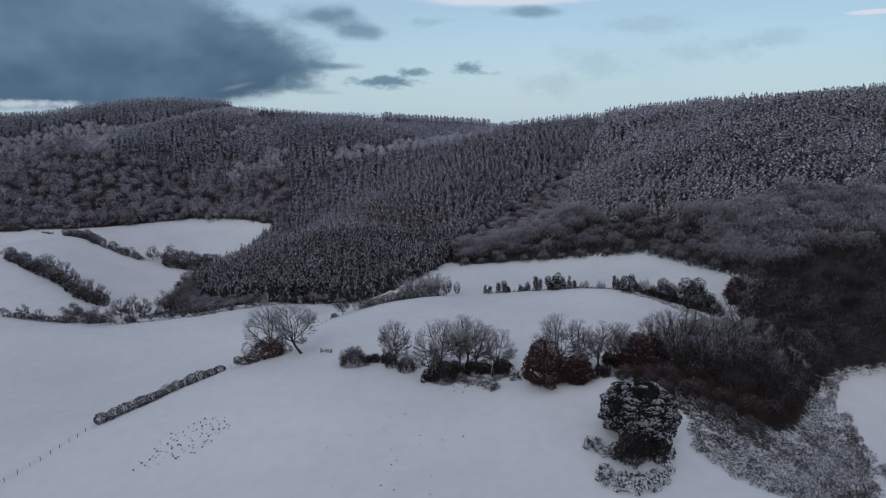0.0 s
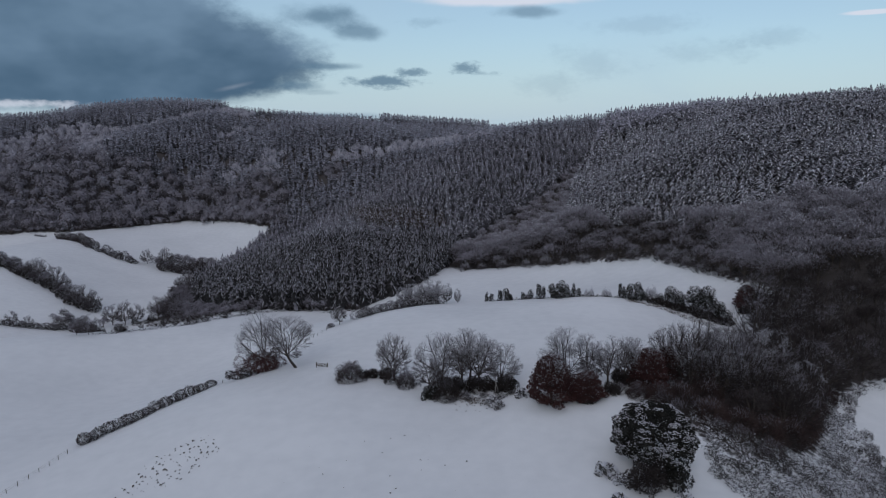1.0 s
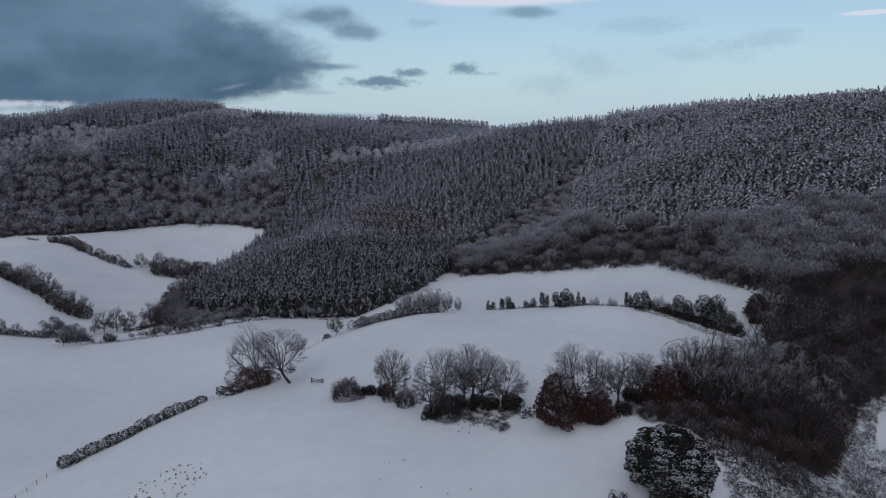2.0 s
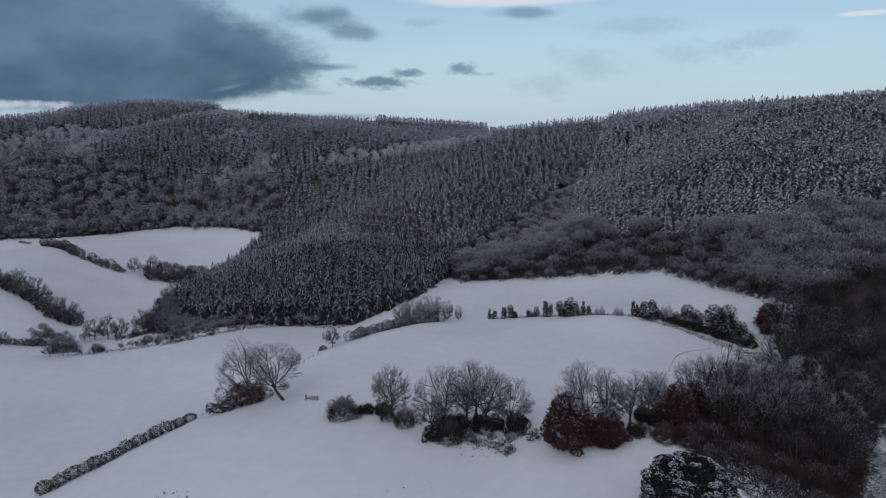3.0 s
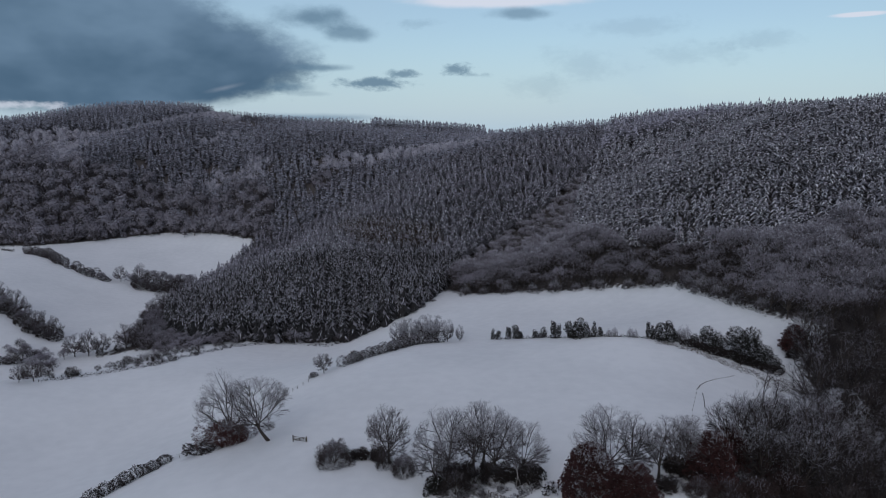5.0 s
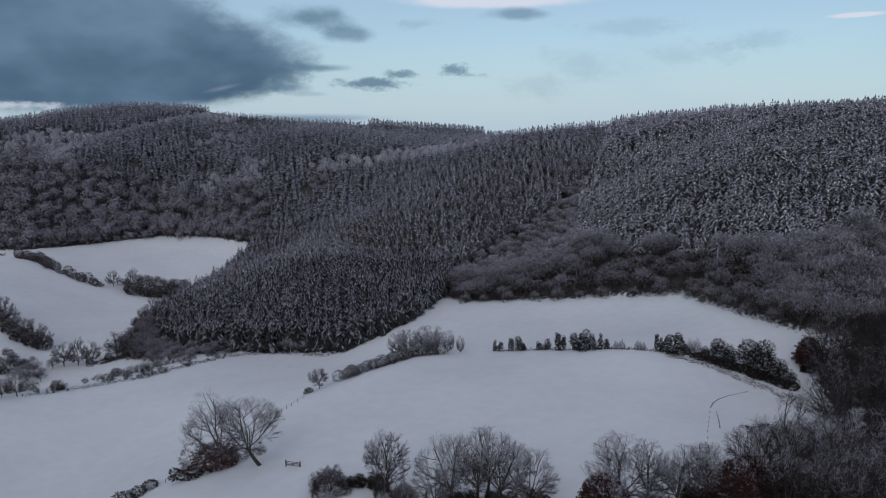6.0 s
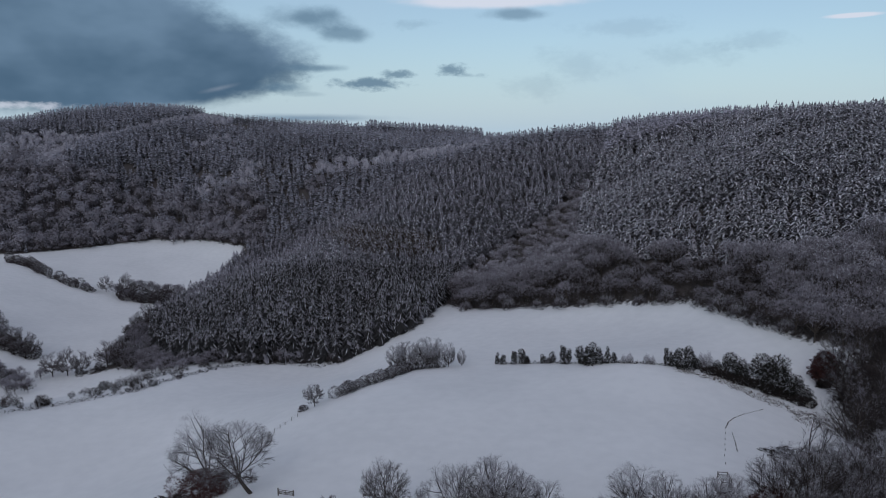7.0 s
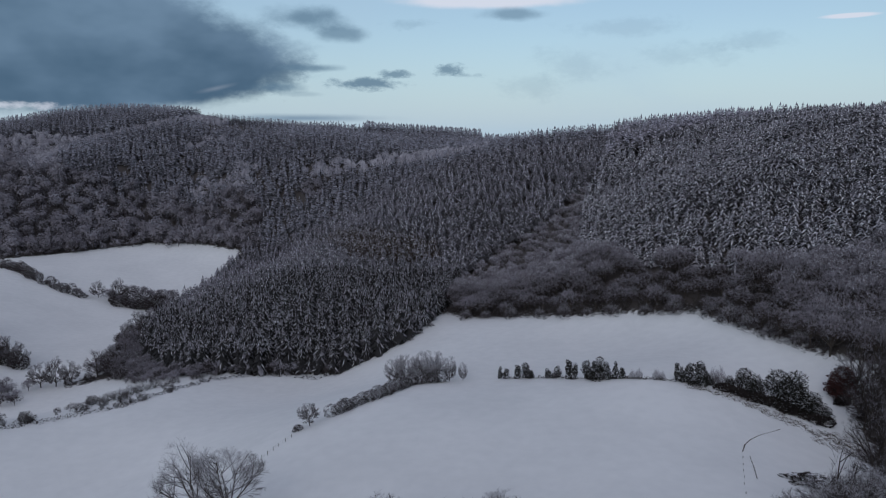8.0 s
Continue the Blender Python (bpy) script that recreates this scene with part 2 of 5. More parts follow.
def land(x, y):
    """Height of the ground: three nets of rounded swells, from small near ones to the far hills."""
    x, y = np.asarray(x, float), np.asarray(y, float)
    z = np.full(x.shape, -10.0)
    for net, size, (x0, x1), (y0, y1) in ((KNOLLS, 36.0, (-170, 190), (90, 330)), (SLOPES, 75.0, (-420, 300), (350, 820)),
                                          (HILLS, 190.0, (-900, 700), (150, 1350))):
        net = np.array(net)
        cx, cy = np.linspace(x0, x1, net.shape[1]), np.linspace(y0, y1, net.shape[0])
        gx = np.exp(-((x[..., None] - cx) ** 2) / (2 * size * size))
        gy = np.exp(-((y[..., None] - cy) ** 2) / (2 * size * size))
        z = z + np.einsum("...j,...i,ij->...", gx, gy, net)
    return z


def ground_at(x, y):
    return float(land(x, y))


def mesh_of(name, verts, faces, materials, slots=None, smooth=False):
    """A mesh from arrays of corners and triangles or quads."""
    verts, faces = np.asarray(verts, np.float32), np.asarray(faces, np.int32)
    me = bpy.data.meshes.new(name)
    k = faces.shape[1]
    me.vertices.add(len(verts))
    me.vertices.foreach_set("co", verts.ravel())
    me.loops.add(faces.size)
    me.loops.foreach_set("vertex_index", faces.ravel())
    me.polygons.add(len(faces))
    me.polygons.foreach_set("loop_start", np.arange(0, faces.size, k, dtype=np.int32))
    for m in materials:
        me.materials.append(m)
    if slots is not None:
        me.polygons.foreach_set("material_index", np.asarray(slots, np.int32))
    me.polygons.foreach_set("use_smooth", np.full(len(faces), smooth))
    me.update(calc_edges=True)
    return me


def stretched(lo, hi, step, end0, end1, grow=1.25):
    """Even steps between lo and hi, growing beyond them."""
    mid = list(np.arange(lo, hi + 0.1, step))
    a, s = [lo], step
    while a[-1] > end0:
        s *= grow
        a.append(a[-1] - s)
    b, s = [mid[-1]], step
    while b[-1] < end1:
        s *= grow
        b.append(b[-1] + s)
    return np.array(a[:0:-1] + mid + b[1:])


def build_ground():
    xs, ys = stretched(-480, 330, 5.6, -4600, 4600), stretched(80, 1100, 5.6, -1500, 4700)
    X, Y = np.meshgrid(xs, ys)
    Z = land(X, Y)
    rough = np.random.RandomState(5).randn(*X.shape)
    Z = Z + 0.05 * rough
    n = len(xs)
    i, j = np.meshgrid(np.arange(n - 1), np.arange(len(ys) - 1))
    a = (j * n + i).ravel()
    cover = np.zeros(X.shape)
    for plot in (PLANTATION, PALE_WOOD, CREST, RIGHT_SPRUCE, GULLY_WOOD, BEECH_BAND, DINGLE_WOOD, LEFT_WOOD, UPPER_WOOD, STREAM, RIDGE, DINGLE_HEAD):
        cover = np.maximum(cover, inside(plot, X, Y))
    cover[inside(CLEARING, X, Y)] = 0
    cover = np.maximum(cover, 0.5 * inside(GORSE_BANK, X, Y))
    for _ in range(1):
        p = np.pad(cover, 1, mode="edge")
        cover = sum(p[i:i + X.shape[0], j:j + X.shape[1]] for i in range(3) for j in range(3)) / 9
    me = mesh_of("ground", np.stack([X, Y, Z], -1).reshape(-1, 3), np.stack([a, a + 1, a + n + 1, a + n], 1), [FIELD], smooth=True)
    me.attributes.new("leaf_litter", "FLOAT", "POINT").data.foreach_set("value", cover.ravel().astype(np.float32))
    return tagged(new("ground", me), "rolling farmland and hillsides under fresh snow", "ground", kind="structure")


# ---------------------------------------------------------------- shapes of plants
def conifer(rng, height, radius, tiers, arms, snow, low=0.4, dust=0.5, faint=0.0, rich=1, hang=1.0, even=0.0):
    """A spruce: whorls of drooping boughs, each with snow lying along its upper side, round a thin trunk.
    Corners, triangles, slots (0 needles, 1 snow, 2 bark, 3 dusted and 4 lightly dusted needles)."""
    V, F, S = [], [], []
    def tri(a, b, c, s):
        i = len(V)
        V.extend((a, b, c))
        F.append((i, i + 1, i + 2))
        S.append(s)
    def ring(q, r, k):
        return (r * math.cos(k * 2.094), r * math.sin(k * 2.094), height * q)
    for k in range(3):
        tri(ring(-0.05, 0.013 * height, k), ring(-0.05, 0.013 * height, k + 1), (0, 0, height * 0.85), 2)
    for t in range(tiers):
        q = t / tiers
        reach = radius * (1.0 - q) ** 0.82
        # paler tops carry snow and painted light, darker lower boughs painted shade
        laden = max(even, 0.3 + 1.1 * min(max((low + (1 - low) * q - 0.56) / 0.28, 0.0), 1.0))
        n = max(4, round(arms * (1 - 0.4 * q)))
        turn = rng.uniform(0, 6.28)
        for k in range(n):
            a = turn + 6.283 * (k + rng.uniform(-0.3, 0.3)) / n
            z = height * (low + (0.99 - low) * (q + rng.uniform(-0.35, 0.35) / tiers))
            L = reach * rng.uniform(0.72, 1.15) + 0.15
            c, s = math.cos(a), math.sin(a)
            droop, lift, w = L * hang * rng.uniform(0.2, 0.55), L * rng.uniform(0.05, 0.3), L * rng.uniform(0.36, 0.58) / max(1.0, hang * 0.9) + 0.05

            def at(f, side=0.0, up=0.0):
                return (c * L * f - s * w * side, s * L * f + c * w * side, z + lift - (lift + droop) * f ** 1.3 + up)

            base = 4 if rng.random() < faint * 0.7 * laden else 0
            if rich > 1:
                tri(at(0), at(0.55, 0.8, -0.18 * L), at(1.05), base)
                tri(at(0), at(1.05), at(0.55, -0.8, -0.18 * L), base)
            elif rich == 1:
                tri(at(0.3, 0.85, -0.1 * L), at(0.3, -0.85, -0.1 * L), at(1.05), base)
            if rng.random() < snow * laden:
                tone = 1
            elif rng.random() < dust * laden:
                tone = 3
            elif rng.random() < faint * laden:
                tone = 4
            elif rich:
                continue
            else:
                tone = 0
            u, e = rng.uniform(0.22, 0.48) if rich < 2 else rng.uniform(0.18, 0.38), 0.05 + 0.03 * L
            if rich > 1:
                side = rng.choice((-1, 1))
                tri(at(0.2, 0, e), at(0.55, u * side, e - 0.1 * L), at(1.06, 0, e), tone)
                if rng.random() < 0.6:
                    tri(at(0.3, 0, e), at(0.98, 0, e), at(0.66, -0.6 * u * side, e - 0.1 * L), tone)
            elif rich == 0:
                tri(at(0.2, 0.9, -0.1 * L), at(0.2, -0.9, -0.1 * L), at(1.05), tone)
            else:
                tri(at(0.15, u, e), at(0.15 + rng.uniform(-0.1, 0.1), -u * 0.8, e), at(1.08, rng.uniform(-0.2, 0.2), e), tone)
    for k in range(3):
        tri(ring(0.88, 0.14 * radius, k), ring(0.88, 0.14 * radius, k + 1), (0, 0, height * 1.02), (4, 3, 4)[k] if faint > 0.65 else (0, 4, 0)[k])
    return np.array(V), np.array(F), np.array(S)


def limb(V, F, S, path, r0, r1, slot, sides=4):
    """A tapering limb along a path of points."""
    path = [Vector(p) for p in path]
    base = len(V)
    for i, p in enumerate(path):
        d = (path[min(i + 1, len(path) - 1)] - path[max(i - 1, 0)]).normalized()
        u = d.orthogonal().normalized()
        v = d.cross(u)
        r = r0 + (r1 - r0) * i / (len(path) - 1)
        for k in range(sides):
            a = 6.2832 * k / sides
            V.append(tuple(p + u * (r * math.cos(a)) + v * (r * math.sin(a))))
    for i in range(len(path) - 1):
        for k in range(sides):
            a, b = base + i * sides + k, base + i * sides + (k + 1) % sides
            F.extend(((a, b, b + sides), (a, b + sides, a + sides)))
            S.extend((slot, slot))


def bare_tree(rng, height, spread, bole=0.22, limbs=7, split=(5, 5, 5), twig=0.045, lean=0.0, frost=0.35, rise=0.25):
    """A leafless tree: bole and limbs, and a crown of ever finer twigs fanning outwards.
    Returns (wood, crown); the slots of the wood number its limbs, 0 being the bole."""
    W, C = ([], [], []), ([], [], [])

    def turned(d, angle):
        axis = d.orthogonal().normalized()
        axis.rotate(Matrix.Rotation(rng.uniform(0, 6.283), 3, d))
        out = d.copy()
        out.rotate(Matrix.Rotation(angle, 3, axis))
        return out.normalized()

    def wander(a, d, length, n):
        out, p, v = [a], a.copy(), d.copy()
        for _ in range(n):
            v = (v + Vector((rng.uniform(-1, 1), rng.uniform(-1, 1), rng.uniform(-1, 1))) * 0.14 + Vector((0, 0, rise * 0.25))).normalized()
            p = p + v * (length / n)
            out.append(p)
        return out, v

    def blade(a, b, w):
        d = b - a
        u = d.orthogonal().normalized()
        u.rotate(Matrix.Rotation(rng.uniform(0, 6.28), 3, d.normalized()))
        i = len(C[0])
        C[0].extend((tuple(a - u * w * 0.5), tuple(a + u * w * 0.5), tuple(b)))
        C[1].append((i, i + 1, i + 2))
        C[2].append(1 if rng.random() < frost * (0.1 + 1.4 * max(0.0, b.z / height) ** 3) else 0)

    def grow(a, d, length, r, level, branch=0):
        path, v = wander(a, d, length, 4 if level < 2 else 2)
        last = level + 1 == len(split)
        if level < 2:
            limb(*(W if level == 0 else C), path, r, max(r * 0.4, 0.02), branch if level == 0 else 0, 4 if level == 0 else 3)
        else:
            for p, q in zip(path, path[1:]):
                blade(p, q, max(twig * 1.3, r))
        for k in range(split[level]):
            q = 0.25 + 0.75 * (k + rng.random()) / split[level]
            i = min(int(q * (len(path) - 1)), len(path) - 2)
            f = q * (len(path) - 1) - i
            p, step = path[i].lerp(path[i + 1], f), (path[i + 1] - path[i]).normalized()
            away = (p - middle).normalized() if (p - middle).length > 0.5 else Vector((0, 0, 1))
            c = (turned(step, rng.uniform(0.45, 1.1)) + away * 0.32 + Vector((0, 0, rise * 0.5))).normalized()
            if last:
                blade(p, p + c * length * rng.uniform(0.35, 0.75), twig)
            else:
                grow(p, c, length * rng.uniform(0.45, 0.68), r * 0.5, level + 1)

    base = height * bole * 0.8
    middle, radii = Vector((lean * height * bole * 0.6, lean * height * bole * 0.15, (height + base) / 2)), Vector((spread, spread, (height - base) / 2))

    def room(p, d):
        """How far a limb may go from p along d inside the rounded outline."""
        a = Vector([d[i] / radii[i] for i in range(3)])
        b = Vector([(p[i] - middle[i]) / radii[i] for i in range(3)])
        disc = a.dot(b) ** 2 - a.dot(a) * (b.dot(b) - 1)
        return max(0.0, (-a.dot(b) + math.sqrt(max(disc, 0.0))) / a.dot(a)) if disc > 0 else 0.0

    trunk_r = height * 0.021
    path, v = wander(Vector((0, 0, -0.6)), Vector((lean * 0.6, lean * 0.15, 1)).normalized(), height * bole + 0.6, 4)
    limb(*W, path, trunk_r * 1.25, trunk_r * 0.8, 0, 6)
    for k in range(limbs):
        a = 6.283 * (k + rng.uniform(-0.3, 0.3)) / limbs
        tilt = 0.25 + 1.2 * ((k * 0.618) % 1.0) if k else 0.1
        d = Vector((math.cos(a) * math.sin(tilt), math.sin(a) * math.sin(tilt), math.cos(tilt))).normalized()
        start = path[3].lerp(path[4], rng.random()) if k % 3 else path[4]
        grow(start, d, max(room(start, d), height * 0.15) * rng.uniform(0.72, 0.9), trunk_r * rng.uniform(0.4, 0.6), 0, k + 1)
    W, C = [tuple(np.array(x) for x in t) for t in (W, C)]
    for t in (W, C):
        V = t[0]
        q = (V - np.array(middle)) / np.array(radii)
        over = np.linalg.norm(q, axis=1)
        k = np.where((over > 1) & ((t is C) | (V[:, 2] > height * bole * 0.7)), (1 + 0.25 * (over - 1)) / np.maximum(over, 1e-6), 1.0)
        V[:] = np.array(middle) + (V - np.array(middle)) * k[:, None]
    return tuple(W), tuple(C)


def foliage(rng, lobes, count, size, snow, low=0.0, thin=0.6, cap=(0.35, 1.3)):
    """Leafy or twiggy clumps: small ragged sprays over rounded lobes (x, y, z, rx, ry, rz). Slots: 0 leaf, 1 snow."""
    V, F, S = [], [], []
    area = np.array([l[3] * l[4] + l[3] * l[5] + l[4] * l[5] for l in lobes])
    pick = np.random.RandomState(int(rng.random() * 1e6))
    which = pick.choice(len(lobes), count, p=area / area.sum())
    wave = 0.75 / size
    share = [rng.uniform(0.2, 1.8) for _ in lobes]
    for i in which:
        x, y, z, rx, ry, rz = lobes[i]
        n = Vector((rng.gauss(0, 1), rng.gauss(0, 1), rng.gauss(0, 1))).normalized()
        r = rng.uniform(0.6, 1.0) ** 0.5 * (1.08 if rng.random() < 0.2 else 1.0)
        p = Vector((x + n.x * rx * r, y + n.y * ry * r, z + n.z * rz * r))
        if p.z < low:
            p.z = low + rng.random() * 0.3
        d = (n + Vector((rng.uniform(-1, 1), rng.uniform(-1, 1), rng.uniform(-0.8, 0.9))) * 0.9).normalized()
        u = d.orthogonal().normalized()
        u.rotate(Matrix.Rotation(rng.uniform(0, 6.28), 3, d))
        s = size * rng.uniform(0.6, 1.4)
        lump = 0.5 + 0.5 * math.sin(p.x * wave + p.z) * math.sin(p.y * wave + 2 * p.z + 1)
        white = 1 if rng.random() < snow * share[i] * (0.1 + 3.2 * lump ** 3) * (cap[0] + cap[1] * max(n.z, 0.0)) else 0
        if white:
            s *= 0.8
        k = len(V)
        V.extend((tuple(p - u * s * thin), tuple(p + d * s), tuple(p + u * s * thin), tuple(p - d * s * 0.5)))
        F.extend(((k, k + 1, k + 2), (k, k + 2, k + 3)))
        S.extend((white, white))
    return np.array(V), np.array(F), np.array(S)


def scattered(templates, places):
    """Joins copies of the templates: each place is (x, y, z, size, turn, which)."""
    Vs, Fs, Ss, base = [], [], [], 0
    places = np.asarray(places, float)
    for w in range(len(templates)):
        V, F, S = templates[w]
        P = places[places[:, 5] == w]
        if not len(P):
            continue
        c, s = np.cos(P[:, 4])[:, None], np.sin(P[:, 4])[:, None]
        k = P[:, 3][:, None]
        out = np.stack([P[:, 0][:, None] + k * (c * V[:, 0] - s * V[:, 1]), P[:, 1][:, None] + k * (s * V[:, 0] + c * V[:, 1]),
                        P[:, 2][:, None] + k * V[:, 2]], -1)
        Vs.append(out.reshape(-1, 3))
        Fs.append((F[None] + (np.arange(len(P)) * len(V))[:, None, None] + base).reshape(-1, 3))
        Ss.append(np.tile(S, len(P)))
        base += len(P) * len(V)
    return np.concatenate(Vs), np.concatenate(Fs), np.concatenate(Ss)


def only(shape, keep, slot=None):
    """The faces that are kept, with their own corners."""
    V, F, S = shape
    used, index = np.unique(F[keep], return_inverse=True)
    return V[used], index.reshape(-1, 3), S[keep] if slot is None else np.full(int(keep.sum()), slot)


def inside(poly, x, y):
    """Which of the points lie in the polygon."""
    hit = np.zeros(x.shape, bool)
    for (x0, y0), (x1, y1) in zip(poly, poly[1:] + poly[:1]):
        cross = (y0 > y) != (y1 > y)
        with np.errstate(divide="ignore", invalid="ignore"):
            at = (x1 - x0) * (y - y0) / (y1 - y0) + x0
        hit ^= cross & (x < at)
    return hit


def strayed(x, y):
    """Plan shifted by broad waves far up the valley, so that unlike woods meet along uneven edges."""
    k = np.clip((y - 715) / 40, 0, 1) * np.clip((930 - y) / 60, 0, 1) * 9
    return (x + k * (np.sin(x / 17 + y / 23) + np.sin(x / 7.3 - y / 11 + 2)), y + k * (np.sin(x / 13 - y / 29 + 1) + np.sin(x / 6.1 + y / 9)))


def plots(seed, areas, spacing, holes=()):
    """Jittered rows over the plan: x, y."""
    g = np.random.RandomState(seed)
    pts = []
    for poly in areas:
        a = np.array(poly)
        xs, ys = np.arange(a[:, 0].min(), a[:, 0].max(), spacing), np.arange(a[:, 1].min(), a[:, 1].max(), spacing)
        X, Y = np.meshgrid(xs, ys)
        X, Y = (X + g.uniform(-0.5, 0.5, X.shape) * spacing).ravel(), (Y + g.uniform(-0.5, 0.5, Y.shape) * spacing).ravel()
        keep = inside(poly, *strayed(X, Y))
        for hole in holes:
            keep &= ~inside(hole, *strayed(X, Y))
        pts.append(np.stack([X[keep], Y[keep]], 1))
    return np.concatenate(pts), g


def wood(name, label, category, seed, areas, spacing, templates, materials, size=(0.8, 1.15), holes=(), sink=0.0, kind="stuff"):
    pts, g = plots(seed, areas, spacing, holes)
    n = len(pts)
    # like trees stand in uneven drifts
    x, y = pts[:, 0], pts[:, 1]
    drift = 0.5 + 0.22 * (np.sin(x / 3.7 + y / 5.9) + np.sin(x / 6.3 - y / 4.1 + 1) + 0.7 * np.sin(x / 15 + y / 21 + 2))
    which = np.floor(np.clip(drift + g.uniform(-0.4, 0.4, n), 0, 0.999) * len(templates))
    places = np.stack([pts[:, 0], pts[:, 1], land(pts[:, 0], pts[:, 1]) - sink, g.uniform(size[0], size[1], n), g.uniform(0, 6.28, n),
                       which], 1)
    V, F, S = scattered(templates, places)
    ob = new(name, mesh_of(name, V, F, materials, S))
    return tagged(ob, label, category, kind=kind)


# ---------------------------------------------------------------- the woods, on the plan
PLANTATION = [(-170, 655), (-180, 560), (-171, 470), (-156, 425), (-138, 396), (-112, 358), (-82, 354), (-60, 354), (-44, 350), (-35, 351), (-22, 361), (-11, 374), (4, 424), (14, 470), (40, 500),
              (72, 520), (118, 575), (165, 660), (160, 740), (100, 960), (-60, 960), (-129, 945), (-153, 920), (-179, 910), (-260, 908), (-275, 915), (-308, 1012), (-330, 1060), (-620, 1060),
              (-620, 930), (-470, 850), (-400, 800), (-345, 770), (-318, 735), (-295, 752), (-262, 738), (-235, 752), (-205, 728), (-180, 738), (-150, 690)]
RIGHT_SPRUCE = [(76, 424), (92, 376), (116, 344), (145, 315), (171, 293), (190, 274), (212, 277), (305, 420), (392, 560), (340, 640), (220, 690), (158, 668), (122, 580), (95, 520)]
GULLY_WOOD = [(10, 440), (14, 470), (40, 500), (72, 520), (118, 575), (130, 575), (98, 520), (78, 430), (50, 440)]
BEECH_BAND = [(4, 412), (14, 393), (33, 379), (60, 364), (74, 356), (88, 346), (100, 335), (108, 313), (115, 296), (121, 276), (132, 264), (165, 257), (190, 253), (205, 274), (190, 273), (170, 291), (144, 313), (115, 342), (91, 374), (74, 422), (40, 440), (12, 440)]
BEECH_FRONT = [(4, 412), (14, 393), (33, 379), (60, 364), (74, 356), (88, 346), (100, 335), (108, 313), (115, 296), (127, 298), (122, 322), (113, 347), (99, 361), (82, 372), (67, 381), (41, 396), (26, 408), (14, 424)]
DINGLE_WOOD = [(56, 176), (72, 192), (92, 212), (106, 231), (110, 246), (114, 258), (122, 264), (130, 263), (165, 254), (180, 251), (168, 204),
               (165, 203), (141, 206), (127, 206), (111, 197), (98, 178), (82, 157), (74, 156), (68, 162), (60, 167)]
DINGLE_EDGE = [(52, 173), (55, 165), (64, 159), (74, 153), (83, 154), (99, 176), (112, 193), (127, 203), (142, 203), (165, 200), (165, 206), (142, 209), (127, 209), (110, 200), (96, 182), (82, 162), (75, 161), (66, 169)]
LEFT_WOOD = [(-450, 604), (-420, 630), (-367, 638), (-342, 641), (-311, 664), (-287, 688), (-260, 700), (-209, 686), (-182, 672), (-160, 662), (-150, 690), (-180, 738), (-205, 728), (-235, 752), (-262, 738), (-295, 752), (-318, 735), (-360, 745), (-420, 740), (-530, 740)]
UPPER_WOOD = [(-530, 740), (-420, 740), (-360, 745), (-318, 735), (-345, 770), (-400, 800), (-470, 850), (-620, 930), (-620, 890)]
STREAM = [(-186, 392), (-176, 386), (-164, 394), (-154, 404), (-158, 410), (-170, 404)]
VALLEY_FLOOR = [(-224, 384), (-206, 370), (-192, 362), (-186, 367), (-196, 382), (-212, 392)]
VALLEY_SCRUB = [(-150, 385), (-118, 350), (-100, 347), (-82, 351), (-54, 353), (-44, 349), (-44, 355), (-60, 357), (-82, 357), (-112, 361), (-140, 400), (-164, 440), (-174, 520), (-184, 520), (-179, 440), (-176, 412), (-166, 397)]
RIDGE = [(-330, 1060), (-308, 1012), (-275, 915), (-153, 920), (-60, 960), (100, 960), (100, 1100), (-330, 1100)]
DINGLE_HEAD = [(50, 173), (45, 167), (48, 158), (54, 151), (61, 148), (74, 153), (62, 166)]
GORSE_BANK = [(58, 164), (57, 150), (54, 137), (60, 127), (72, 122), (92, 132), (113, 168), (112, 194), (100, 176), (84, 153), (74, 152), (66, 161)]
CLEARING = [(-386, 796), (-376, 796), (-366, 762), (-375, 758)]
PALE_WOOD = [(-660, 925), (-595, 930), (-567, 939), (-531, 964), (-474, 954), (-414, 914), (-411, 870), (-386, 800), (-378, 768), (-395, 760), (-500, 850), (-560, 871), (-640, 880)]
FROST_ROUND = [(-358, 739), (-324, 752), (-308, 775), (-277, 765), (-258, 736), (-227, 714), (-206, 678), (-261, 692), (-297, 680), (-326, 711), (-356, 716)]
FROST_BELT = [(-255, 965), (-303, 1004), (-326, 960), (-350, 933), (-382, 925), (-416, 919), (-394, 890), (-366, 899), (-337, 912), (-315, 936), (-283, 945), (-251, 936)]
CREST = [(-303, 1008), (-326, 962), (-350, 935), (-382, 927), (-416, 921), (-474, 957), (-532, 968), (-567, 942), (-700, 930), (-700, 1060), (-330, 1060), (-308, 1014)]
FAR_BLOCK = [(-80, 905), (-20, 912), (63, 900), (63, 962), (-80, 962)]
LARCHES = [(-95, 625), (-67, 603), (-29, 551), (2, 523), (6, 500), (-18, 489), (-51, 494), (-75, 560)]
GLADES = [[(-238, 783), (-227, 786), (-181, 758), (-172, 741), (-177, 735), (-193, 748), (-223, 767)], [(-125, 728), (-110, 736), (-79, 731), (-36, 731), (9, 722), (50, 700), (50, 682), (8, 681), (-35, 702), (-83, 713), (-108, 717)],
          [(-123, 714), (-107, 713), (-100, 706), (-100, 692), (-119, 693)], [(-213, 684), (-227, 714), (-193, 699), (-166, 682), (-143, 653), (-161, 661), (-193, 676)],
          [(-290, 860), (-250, 850), (-230, 862), (-255, 872)]]

